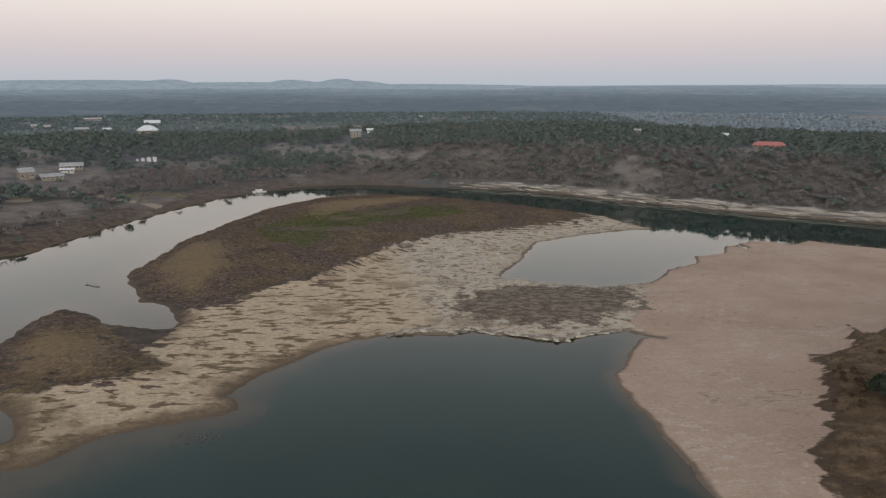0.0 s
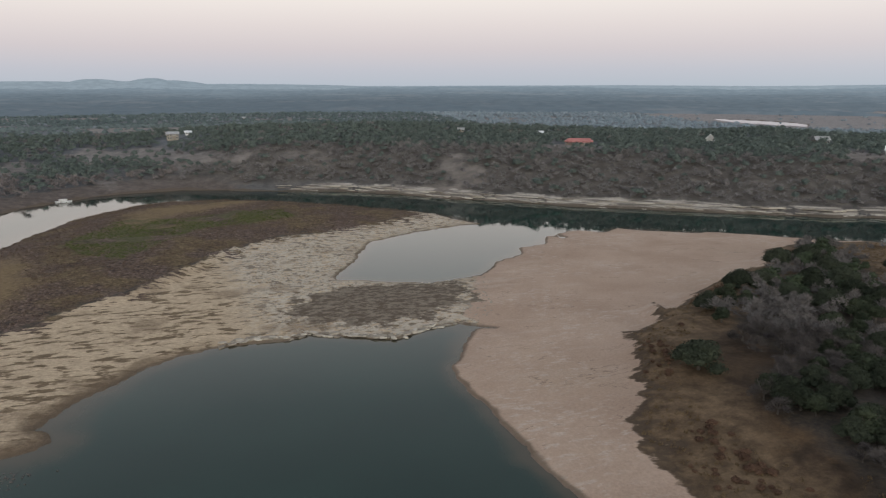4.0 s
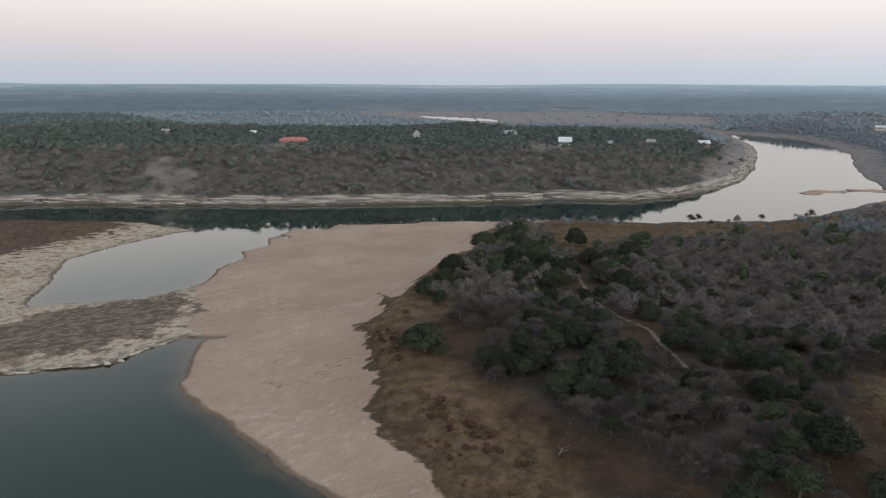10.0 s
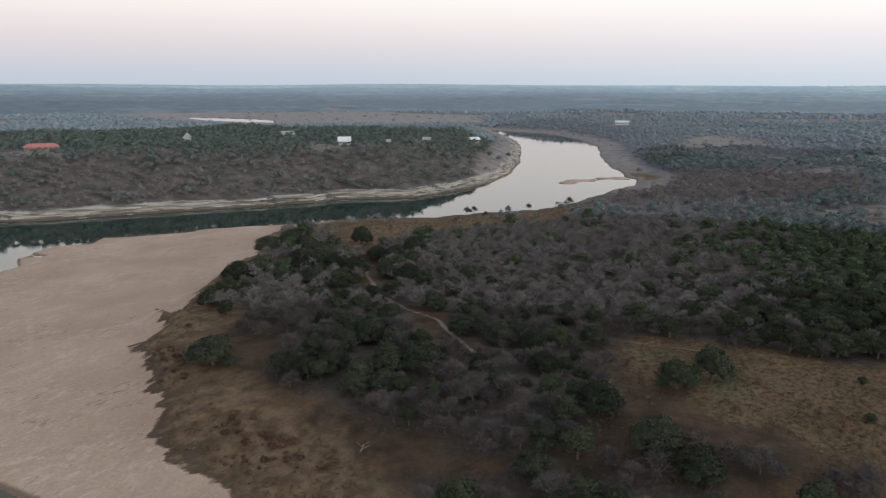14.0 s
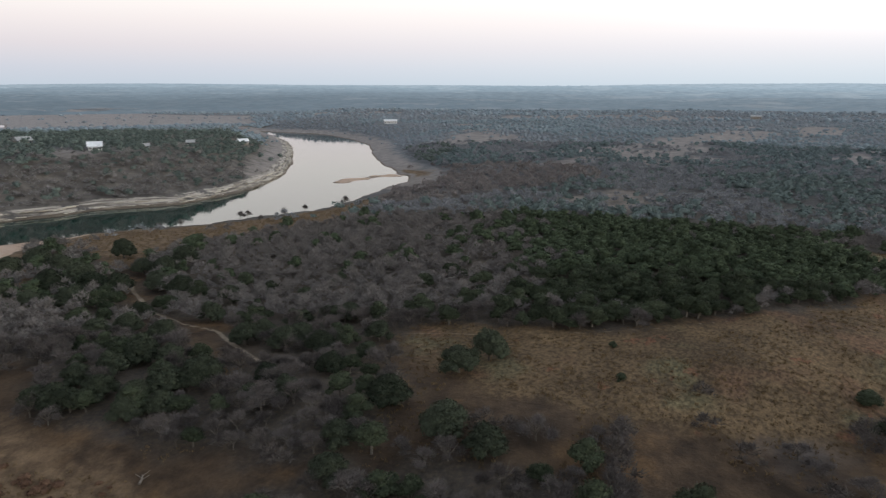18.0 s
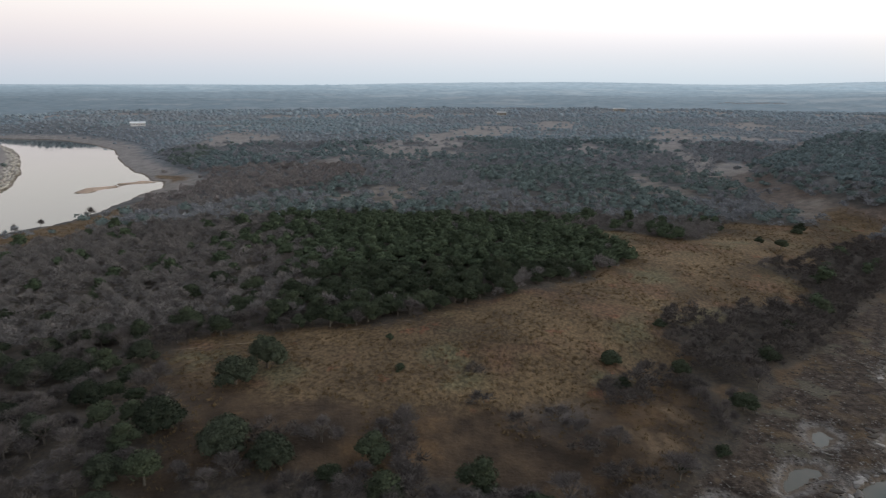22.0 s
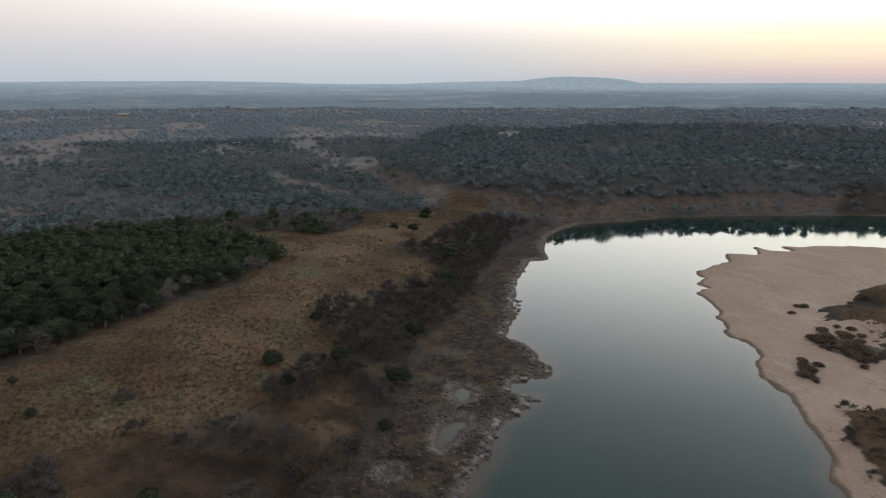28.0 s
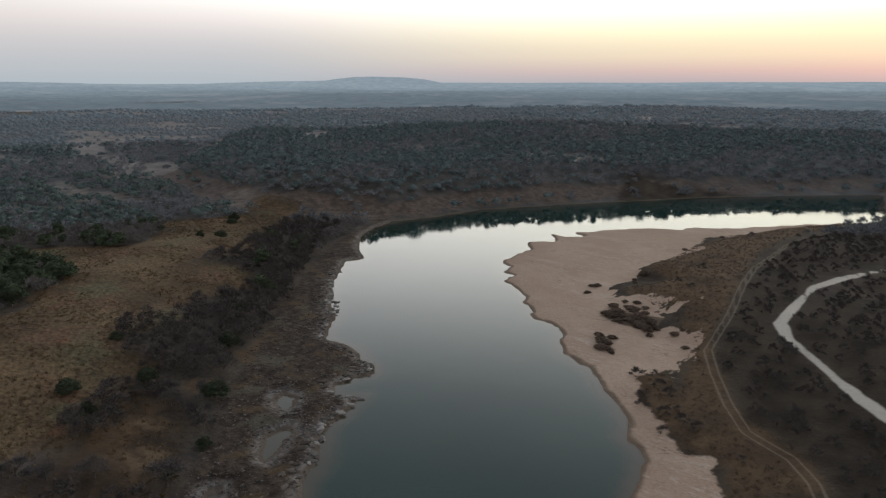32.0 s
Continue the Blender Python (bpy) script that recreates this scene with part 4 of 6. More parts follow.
    # share of painted haze in the ground colour, by distance from the camera
    c["haze_tint"] = ease(np.hypot(x, y), 220, 620) * 40
    c["field"] = np.maximum(gap(FIELD_WEST_A, x, y, 30), gap(FIELD_WEST_B, x, y, 30))
    c["trail"] = np.maximum(gap(TRAIL_A, x, y, 12, False), gap(TRAIL_B, x, y, 12, False) - 0.25)
    c["lane"] = gap(ROAD_SPIT, x, y, 12, False)
    c["track"] = np.maximum(np.maximum(gap(ROAD_WEST_A, x, y, 12, False), gap(ROAD_WEST_B, x, y, 12, False)) + 3.2, gap(ROAD_LINK, x, y, 12, False) + 0.4)
    c["caliche"] = gap(ROAD_CALICHE, x, y, 12, False) + 1.25 + 0.5 * grain(x, y, 14, 21)
    # heights
    away = np.hypot(x, y)
    low = np.maximum(np.maximum(ease(c["sand"], -6, 6), ease(c["pale"], -6, 6)), ease(c["weeds"], -6, 6))
    bar = 0.10 * np.minimum(d, 4) + 0.5 * ease(d, 2, 30) + 2.0 * ease(c["weeds"], 0, 22) + 0.12 * grain(x, y, 7, 5)
    bank = 0.22 * np.minimum(d, 4) + 4.2 * ease(d, 5, 60) * (1 - 0.5 * ease(c["shingle"], -10, 5))
    steep = ease(x, -140, 20)
    rise = (19.5 * ease(north, 1, 66) * steep + (1 - steep) * 12 * ease(north, 10, 170) + (10 - 4.5 * steep) * ease(north, 60, 330)) * (1 - 0.82 * ease(north, 210, 470)) * (1 - ease(x, 60, 200) * (0.07 + 0.78 * ease(away, 620, 880)))
    bank = np.where(north > 0, 0.45 * np.minimum(north, 4) + 0.5 * np.floor(np.minimum(north, 12) / 3.0) * 0.5 + rise, bank)
    bank = bank + 9.5 * ease(bluff, 2, 42) + 5 * ease(bluff, 60, 300)
    bank = bank + np.where(north > 0, 0, 9 * ease(away, 260, 900) * ease(d, 2, 90)) + 2.2 * grain(x, y, 70, 6) * ease(d, 10, 70) + 0.35 * grain(x, y, 12, 7) * ease(d, 5, 20)
    z = bank * (1 - low) + bar * low
    z = z + 3.0 * grain(x, y, 330, 8) * ease(away, 450, 1100) * ease(d, 5, 70)
    z = z * (1 - ease(away, 1350, 1700)) + 0.3
    z = z * (1 - 0.93 * ease(flat, -170, 20)) + 1.0 * ease(flat, -170, 20)
    z = np.where(d > 0, np.maximum(z, 0.04 + 0.06 * np.minimum(d, 3)), -0.22 * np.minimum(-d, 14) - 0.02)
    return z, c


# ---- ground: one sheet to the horizon, in rings round the camera, finer where it looks ----
def ring_angles():
    fine = np.arange(-172, 36, 0.32)
    return np.radians(np.concatenate([fine, np.arange(36, 188, 1.6)]))


def ring_radii():
    dips = np.radians(np.arange(58, 7.0, -0.24))
    near = 60 / np.tan(dips)
    out = [0.5, 14.0, 26.0, *near]
    while out[-1] < 4950:
        out.append(out[-1] * (1.011 if out[-1] < 1000 else 1.016))
    return np.array(out)


ANG, RAD = ring_angles(), ring_radii()
gx = (-np.sin(ANG)[None, :] * RAD[:, None]).ravel()
gy = (np.cos(ANG)[None, :] * RAD[:, None]).ravel()
gz, cover = land_at(gx, gy)


def sheet(name, x, y, z, rows, cols, material, keep=None):
    i, j = np.meshgrid(np.arange(rows - 1), np.arange(cols), indexing="ij")
    a, b = i * cols + j, i * cols + (j + 1) % cols
    quads = np.stack([a, b, b + cols, a + cols], -1).reshape(-1, 4)
    if keep is not None:
        quads = quads[keep[quads].any(1)]
    me = bpy.data.meshes.new(name)
    me.vertices.add(len(x))
    me.vertices.foreach_set("co", np.stack([x, y, z], 1).astype(np.float32).ravel())
    me.loops.add(quads.size)
    me.loops.foreach_set("vertex_index", quads.ravel().astype(np.int32))
    me.polygons.add(len(quads))
    me.polygons.foreach_set("loop_start", np.arange(0, quads.size, 4, dtype=np.int32))
    me.polygons.foreach_set("use_smooth", np.ones(len(quads), dtype=bool))
    me.update(calc_edges=True)
    me.materials.append(material)
    return me


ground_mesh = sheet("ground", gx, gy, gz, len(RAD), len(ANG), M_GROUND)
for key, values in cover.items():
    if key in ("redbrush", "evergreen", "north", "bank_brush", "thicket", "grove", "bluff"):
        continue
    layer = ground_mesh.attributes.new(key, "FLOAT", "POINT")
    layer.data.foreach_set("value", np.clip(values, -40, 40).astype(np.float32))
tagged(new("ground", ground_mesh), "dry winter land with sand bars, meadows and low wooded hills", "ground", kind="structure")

pick = (np.arange(0, len(RAD), 2)[:, None] * len(ANG) + np.arange(0, len(ANG), 2)[None, :]).ravel()
wx, wy, wd = gx[pick], gy[pick], cover["shore"][pick]
water_mesh = sheet("water", wx, wy, np.zeros_like(wx), len(range(0, len(RAD), 2)), len(range(0, len(ANG), 2)), M_WATER, wd < 4.0)
layer = water_mesh.attributes.new("depth", "FLOAT", "POINT")
layer.data.foreach_set("value", np.clip(-wd * (1 - 0.72 * ease(-wx, -10, 60) * ease(wy, 60, 100)), -5, 40).astype(np.float32))
tagged(new("water", water_mesh), "still teal river and lake water mirroring the pale sky", "water", kind="structure")


# ---- distant ridges behind the plain, glowing in haze colours ----
def haze_glow_material(name, dark, light):
    """Hazy distance, its haze put into emission: wooded tone to field tone, from the near edge's colours to the far
    edge's.
    """
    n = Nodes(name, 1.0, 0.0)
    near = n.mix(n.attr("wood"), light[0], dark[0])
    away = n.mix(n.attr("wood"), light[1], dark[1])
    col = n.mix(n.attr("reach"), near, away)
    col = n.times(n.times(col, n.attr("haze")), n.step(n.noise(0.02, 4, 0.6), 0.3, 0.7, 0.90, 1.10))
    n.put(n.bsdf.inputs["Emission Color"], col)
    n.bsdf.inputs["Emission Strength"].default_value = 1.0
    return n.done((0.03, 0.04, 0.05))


def far_country():
    """Rolling wooded country out to the horizon hills, with fields and clumps of trees standing up from it."""
    ang = np.radians(np.arange(-184, 50, 0.125))
    r = 1640 * (4660 / 1640) ** (np.arange(96) / 95)
    # land level raised to meet these dip angles in the camera's view
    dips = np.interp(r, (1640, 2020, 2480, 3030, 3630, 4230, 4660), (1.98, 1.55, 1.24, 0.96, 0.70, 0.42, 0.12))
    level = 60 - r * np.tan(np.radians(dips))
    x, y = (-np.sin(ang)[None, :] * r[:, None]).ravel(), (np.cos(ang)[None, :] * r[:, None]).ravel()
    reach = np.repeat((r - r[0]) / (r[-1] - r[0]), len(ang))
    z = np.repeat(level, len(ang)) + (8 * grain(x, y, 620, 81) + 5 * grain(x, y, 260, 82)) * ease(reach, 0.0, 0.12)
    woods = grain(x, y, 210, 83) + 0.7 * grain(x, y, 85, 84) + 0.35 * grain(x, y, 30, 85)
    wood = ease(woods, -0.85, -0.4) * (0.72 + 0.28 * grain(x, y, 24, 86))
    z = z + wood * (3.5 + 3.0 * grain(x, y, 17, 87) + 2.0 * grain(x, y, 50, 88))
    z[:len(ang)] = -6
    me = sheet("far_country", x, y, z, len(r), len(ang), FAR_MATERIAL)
    # painted airlight: the glow strengthens round towards the sunset
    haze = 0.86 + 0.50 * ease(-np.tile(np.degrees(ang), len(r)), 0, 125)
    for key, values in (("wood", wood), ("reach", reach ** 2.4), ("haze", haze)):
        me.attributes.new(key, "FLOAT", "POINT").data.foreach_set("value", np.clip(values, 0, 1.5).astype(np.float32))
    return tagged(new("backdrop_plain", me), "hazy blue wooded country with fields towards the horizon", "hills", kind="structure")


FAR_MATERIAL = haze_glow_material("far_country", ((0.092, 0.118, 0.138), (0.215, 0.270, 0.312)), ((0.140, 0.156, 0.170), (0.255, 0.305, 0.342)))
HILL_MATERIAL = haze_glow_material("far_hills", ((0.240, 0.295, 0.340), (0.262, 0.318, 0.360)), ((0.285, 0.335, 0.372), (0.285, 0.335, 0.372)))
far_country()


def ridge(name, near, far, top_near, top_far, amp, size, seed, material, hills=()):
    """A strip of far country that rises from its front edge to a wooded skyline at the back."""
    angles = np.radians(np.arange(-185, 50, 0.2))
    deg = np.degrees(angles)
    wave = 0.55 * grain(deg, deg * 0 + 3, size, seed) + 0.3 * grain(deg, deg * 0 + 5, size * 0.31, seed + 1) + 0.10 * grain(deg, deg * 0, size * 0.06, seed + 2) + 0.07 * grain(deg, deg * 0, 0.25, seed + 3)
    crest = top_far + amp * wave
    for centre, half, height, flatness in hills:
        crest = crest + height * np.clip((1 - (np.abs(deg - centre) / half) ** flatness), 0, 1)
    rows = []
    for share in (0.0, 0.01, 0.25, 0.5, 0.75, 0.9, 1.0):
        r = near + (far - near) * share
        z = -6 if share == 0 else top_near + (crest - top_near) * share
        rows.append(np.stack([-np.sin(angles) * r, np.cos(angles) * r, z + 0 * angles], 1))
    co = np.concatenate(rows)
    cols = len(angles)
    faces = [(i * cols + j, i * cols + j + 1, (i + 1) * cols + j + 1, (i + 1) * cols + j) for i in range(6) for j in range(cols - 1)]
    me = bpy.data.meshes.new(name)
    me.from_pydata(co.tolist(), [], faces)
    me.materials.append(material)
    # the hills' glow also brightens towards the sunset as painted haze
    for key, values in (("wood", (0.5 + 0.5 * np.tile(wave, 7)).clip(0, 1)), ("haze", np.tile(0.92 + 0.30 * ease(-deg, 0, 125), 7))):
        me.attributes.new(key, "FLOAT", "POINT").data.foreach_set("value", values.astype(np.float32))
    return tagged(new(name, me), "hazy blue wooded country towards the horizon", "hills", kind="structure")


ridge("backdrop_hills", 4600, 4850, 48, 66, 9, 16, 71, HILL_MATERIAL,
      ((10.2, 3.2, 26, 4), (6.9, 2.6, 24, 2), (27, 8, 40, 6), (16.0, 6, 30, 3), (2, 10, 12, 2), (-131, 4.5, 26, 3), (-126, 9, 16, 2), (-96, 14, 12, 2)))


# ---- building helpers ----
def mesh_of(name, verts, faces, material, smooth=False):
    me = bpy.data.meshes.new(name)
    verts, faces = np.asarray(verts, dtype=np.float32), np.asarray(faces, dtype=np.int32)
    me.vertices.add(len(verts))
    me.vertices.foreach_set("co", verts.ravel())
    me.loops.add(faces.size)
    me.loops.foreach_set("vertex_index", faces.ravel())
    me.polygons.add(len(faces))
    me.polygons.foreach_set("loop_start", np.arange(0, faces.size, faces.shape[1], dtype=np.int32))
    if smooth:
        me.polygons.foreach_set("use_smooth", np.ones(len(faces), dtype=bool))
    me.update(calc_edges=True)
    me.materials.append(material)
    return me


def cards(centres, ways, lengths, widths, rng):
    """Three-cornered leaves or twigs: each runs along its way through its centre."""
    ways = ways / (np.linalg.norm(ways, axis=1, keepdims=True) + 1e-9)
    side = np.cross(ways, rng.normal(size=ways.shape))
    side /= np.linalg.norm(side, axis=1, keepdims=True) + 1e-9
    l, w = lengths[:, None], widths[:, None]
    v = np.stack([centres - ways * l * 0.5 + side * w * 0.5, centres + ways * l * 0.5, centres - ways * l * 0.5 - side * w * 0.5], 1)
    return v.reshape(-1, 3), np.arange(len(centres) * 3).reshape(-1, 3)


def ball():
    bm = bmesh.new()
    bmesh.ops.create_icosphere(bm, subdivisions=1, radius=1.0)
    bm.verts.ensure_lookup_table()
    v = np.array([p.co[:] for p in bm.verts])
    f = np.array([[p.index for p in t.verts] for t in bm.faces])
    bm.free()
    return v, f


BALL = ball()

DOME = (BALL[0], BALL[1][BALL[0][BALL[1]][:, :, 2].mean(1) > -0.45])


def on_ball(rng, n):
    v = rng.normal(size=(n, 3))
    return v / np.linalg.norm(v, axis=1, keepdims=True)


def joined(parts):
    verts, faces, base = [], [], 0
    for v, f in parts:
        verts.append(v)
        faces.append(f + base)
        base += len(v)
    return np.concatenate(verts), np.concatenate(faces)


def lobes(rng, count, spread, height, size):
    """Centres and radii of the clumps that make up a domed crown."""
    a, rho = rng.uniform(0, 2 * np.pi, count), np.sqrt(rng.uniform(0, 1, count))
    z = height * (0.25 + 0.49 * (1 - rho ** 2)) * rng.uniform(0.82, 1.08, count)
    c = np.stack([np.cos(a) * rho * spread, np.sin(a) * rho * spread, z], 1)
    r = size * rng.uniform(0.7, 1.25, size=count)
    if count > 4:
        c[0], r[0] = (0, 0, height * 0.45), spread * 0.95
    return c, r


def facing_cards(centres, normals, lengths, widths, rng):
    """Three-cornered leaves that lie roughly across their normals."""
    n = normals + rng.normal(size=normals.shape) * 0.55
    way = np.cross(n, rng.normal(size=n.shape))
    way /= np.linalg.norm(way, axis=1, keepdims=True) + 1e-9
    side = np.cross(n, way)
    side /= np.linalg.norm(side, axis=1, keepdims=True) + 1e-9
    l, w = lengths[:, None], widths[:, None]
    v = np.stack([centres - way * l * 0.5 + side * w * 0.5, centres + way * l * 0.5, centres - way * l * 0.5 - side * w * 0.5], 1)
    return v.reshape(-1, 3), np.arange(len(centres) * 3).reshape(-1, 3)


def leafy_crown(seed, leaves, clumps, spread, height, size, leaf, core=BALL):
    rng = np.random.default_rng(seed)
    c, r = lobes(rng, clumps, spread, height, size)
    k = rng.choice(clumps, leaves, p=r * r / (r * r).sum())
    n = on_ball(rng, leaves)
    n[:, 2] = np.where(n[:, 2] < -0.35, -n[:, 2], n[:, 2])
    p = c[k] + n * (r[k] * rng.uniform(0.72, 1.08, leaves))[:, None] * np.array([1, 1, 0.8])
    p[:, 2] = np.maximum(p[:, 2], 0.25)
    parts = [facing_cards(p, n, leaf * rng.uniform(0.8, 1.7, leaves), leaf * rng.uniform(0.7, 1.3, leaves), rng)]
    if core:
        for centre, radius in zip(c, r):
            lump = core[0] * radius * np.array([0.74, 0.74, 0.58]) * rng.uniform(0.82, 1.12, (len(core[0]), 1)) + centre
            lump[:, 2] = np.maximum(lump[:, 2], 0.2)
            parts.append((lump, core[1]))
    return joined(parts)


def twiggy_crown(seed, twigs, spread, height, thick):
    rng = np.random.default_rng(seed)
    c, r = lobes(rng, 8, spread, height, spread * 0.55)
    k = rng.integers(0, 8, twigs)
    n = on_ball(rng, twigs)
    n[:, 2] = np.abs(n[:, 2]) * 1.15 - 0.2
    p = c[k] + n * (r[k] * rng.uniform(0.35, 1.05, twigs))[:, None]
    p[:, 2] = np.maximum(p[:, 2], 0.3)
    w = n + np.array([0, 0, 0.3]) + rng.normal(size=n.shape) * 0.4
    return cards(p, w, rng.uniform(0.6, 1.4, twigs) * (0.6 + 1.2 * thick), thick * rng.uniform(0.6, 1.4, twigs), rng)


def limb(a, b, ra, rb, sides=5):
    a, b = np.array(a, float), np.array(b, float)
    w = (b - a) / np.linalg.norm(b - a)
    u = np.cross(w, (0.3, 0.9, 0.1))
    u /= np.linalg.norm(u)
    v = np.cross(w, u)
    ang = np.arange(sides) * 2 * np.pi / sides
    ring = np.cos(ang)[:, None] * u + np.sin(ang)[:, None] * v
    return np.concatenate([a + ring * ra, b + ring * rb]), np.array([(i, (i + 1) % sides, sides + (i + 1) % sides, sides + i) for i in range(sides)])


def trunk_mesh(name, seed, height, spread, girth, limbs=6):
    rng = np.random.default_rng(seed)
    parts = [limb((0, 0, -0.4), (0.1, 0.05, height * 0.3), girth, girth * 0.75, 6)]
    for i in range(limbs):
        a = i * 2 * np.pi / limbs + rng.uniform(-0.4, 0.4)
        e = rng.uniform(0.5, 0.85) * spread
        mid = (np.cos(a) * e * 0.5, np.sin(a) * e * 0.5, height * rng.uniform(0.42, 0.55))
        end = (np.cos(a) * e, np.sin(a) * e, height * rng.uniform(0.6, 0.85))
        parts.append(limb((0.1, 0.05, height * 0.26), mid, girth * 0.55, girth * 0.35))
        parts.append(limb(mid, end, girth * 0.35, girth * 0.1))
    return mesh_of(name, *joined(parts), M_BARK)


# ---- where trees grow ----
# yards kept open round the houses, shifted to the camera's side so they show: x, y, radius
YARDS = [(-249, 596, 19), (-200, 472, 13), (-70, 573, 14), (-60, 590, 8), (203, 436, 22), (194, 420, 17), (-230, 380, 16), (-222, 412, 24), (288, 416, 8), (350, 390, 11), (340, 323, 13), (489, 319, 12),
         (360, 304, 7), (405, 305, 7), (845, 334, 26), (150, 545, 8), (206, 515, 7), (-291, 618, 9), (1230, -336, 30), (1080, -117, 22), (-438, 866, 14), (-553, 966, 14), (-532, 960, 14), (-402, 990, 18), (-37, 1235, 16), (-569, 1163, 24)]
LONE = [(80.4, 114.6, 8), (182.2, 166.7, 5), (176, 176.2, 4), (122, 35.4, 6), (130.2, 31.5, 6), (239.6, -117.9, 4), (232.8, -122.3, 4), (263.7, -145.2, 4), (139.4, -39.8, 4)]

def stand_of(r0, r1, spacing, seed, thin=1.0):
    """Places in a ring of land with the kind that grows there: 0 juniper, 1 bare tree, 2 red brush, 3 dark thicket, 4 grey brush of the plain."""
    rng = np.random.default_rng(seed)
    m = int(2 * r1 / spacing)
    i, j = np.meshgrid(np.arange(m), np.arange(m))
    x = (i.ravel() + rng.uniform(-0.45, 0.45, m * m)) * spacing - r1
    y = (j.ravel() + rng.uniform(-0.45, 0.45, m * m)) * spacing - r1
    r, a = np.hypot(x, y), np.degrees(np.arctan2(-x, y))
    ok = (r >= r0) & (r < r1) & (((a < 38) & (a > -176)))
    x, y = x[ok], y[ok]
    z, c = land_at(x, y)
    patch = grain(x, y, 26, 11) + 0.6 * grain(x, y, 60, 12)
    dense = np.where(c["shore"] > 2.0, 0.92, 0.0) * (0.78 + 0.5 * ease(patch, -0.8, 0.5))
    bare = np.maximum(np.maximum(c["sand"], c["pale"]), np.maximum(c["weeds"], c["gravel"]))
    low_wood = np.where(c["open"] > 0, np.where(y < 60, np.where(y > 15, 0.75, 0.42), 0.22) * ease(grain(x, y, 13, 15), -0.25, 0.5), dense)
    low_wood = np.where(c["grove"] > 0, np.where(x > 200, 1.0, 0.62) * dense, low_wood)
    low_wood = np.where(c["evergreen"] > 0, 1.0, low_wood)
    dense = np.where(c["bank_brush"] > 0, 1.0, low_wood)
    for key, share, margin in (("meadow", 0.012, 2), ("straw", 0.05, -2), ("shingle", 0.0, -2), ("trail", 0, -2.0), ("track", 0, -1.2), ("caliche", 0, -1.5), ("lane", 0, -2.4)):
        dense = np.where((c[key] > margin) & (c["bank_brush"] < 0), np.minimum(dense, share), dense)
    dense = np.where(c["thicket"] > -1, 0.95, dense)
    dense = np.where(((bare > -3) | ((bare > -9) & (x > 60) & (y > 30))) & (c["thicket"] < -1), 0.0, dense)
    dense = np.where(c["clearing"] > 0, np.minimum(dense, np.where(np.hypot(x, y) > 560, 0.14, 0.26)), dense)
    dense = np.where(c["flat"] > 0, np.minimum(dense, 0.03), dense)
    dense = np.where((x < -40) & (y < 205) & (y > 50), 0.0, dense)
    dense = np.where((c["north"] > -1) & (c["north"] < 9), 0.02, dense)
    dense = np.where((c["north"] > 12) & (c["clearing"] < 0) & (c["flat"] < -20), np.maximum(dense, 0.96), dense)
    dense = np.where((c["bluff"] > -2) & (c["bluff"] < 18 + 12 * grain(x, y, 30, 25)), np.minimum(dense, 0.55), dense)
    dense = np.where((x > 200) & (y > 100) & (c["shore"] < 9), 0.0, dense)
    dense = np.where((x > 380) & (y > 110) & (c["shore"] < 26), np.minimum(dense, 0.05), dense)
    dense = np.where((c["field"] > -1) | (c["earth"] > 2), np.minimum(dense, 0.12), dense)
    for hx, hy, hr in YARDS + LONE + [(ox, oy, 0.36 * ow) for ox, oy, ow in OAKS_POINT + OAKS_MIDDLE + OAKS_TRAIL]:
        dense = np.where(np.hypot(x - hx, y - hy) < hr, 0.0, dense)
    green = 0.06 + 0.30 * ease(grain(x, y, 18, 13) + 0.5 * grain(x, y, 60, 14), 0.1, 0.6)
    green = np.where(c["grove"] > -2, np.where(x < 200, 0.30, 0.85), green)
    green = np.where(c["evergreen"] > -50, 0.92 * ease(c["evergreen"] + 16 * grain(x, y, 26, 18) + 8 * grain(x, y, 9, 19), -50, 22) * np.where(x + 1.2 * y < 200, 1.0, ease(200 - y * 2.2 - 60 + 0.3 * x, -10, 120)) + 0.06, green)
    green = np.where(c["bank_brush"] > 0, 0.06, np.where((c["open"] > 0) & (c["grove"] < 0), 0.03, green))
    green = np.where(c["north"] > 0, 0.16 + 0.74 * ease(c["north"] + 26 * grain(x, y, 40, 16) + 12 * grain(x, y, 14, 24), 30, 85), green)
    belts = 0.10 + 0.78 * ease(grain(x, y, 140, 22) + 0.6 * grain(x, y, 48, 23), -0.25, 0.35)
    green = np.where((np.hypot(x, y) > 480) & (c["grove"] < -2), np.where((c["north"] > 0) & (c["flat"] < -40), np.maximum(green, 0.86), belts), green)
    green = np.where((c["bluff"] > 0) & (np.hypot(x, y) < 900), 0.25 + 0.62 * ease(grain(x, y, 70, 26) + 0.6 * grain(x, y, 25, 27), -0.35, 0.3), green)
    spit = c["spit"] > 0.5
    green = np.where((c["redbrush"] > 0) | spit | (c["thicket"] > -1), 0.0, green)
    keep = rng.random(len(x)) < dense * thin
    pick = rng.random(len(x))
    kind = np.where(pick < green, 0, np.where((c["redbrush"] > -5) | ((c["north"] > 0) & (c["north"] < 50) & (x < -55)), 2, np.where(spit | (c["thicket"] > -1) | (c["bank_brush"] > 0) | ((c["bluff"] + 35 * grain(x, y, 45, 17) > 5) & (rng.random(len(x)) < 0.4)) | ((c["open"] > 0) & (rng.random(len(x)) < 0.6)), 3, np.where(c["north"] > 0, 1, 4))))
    return np.stack([x, y, z], 1)[keep], kind[keep], rng


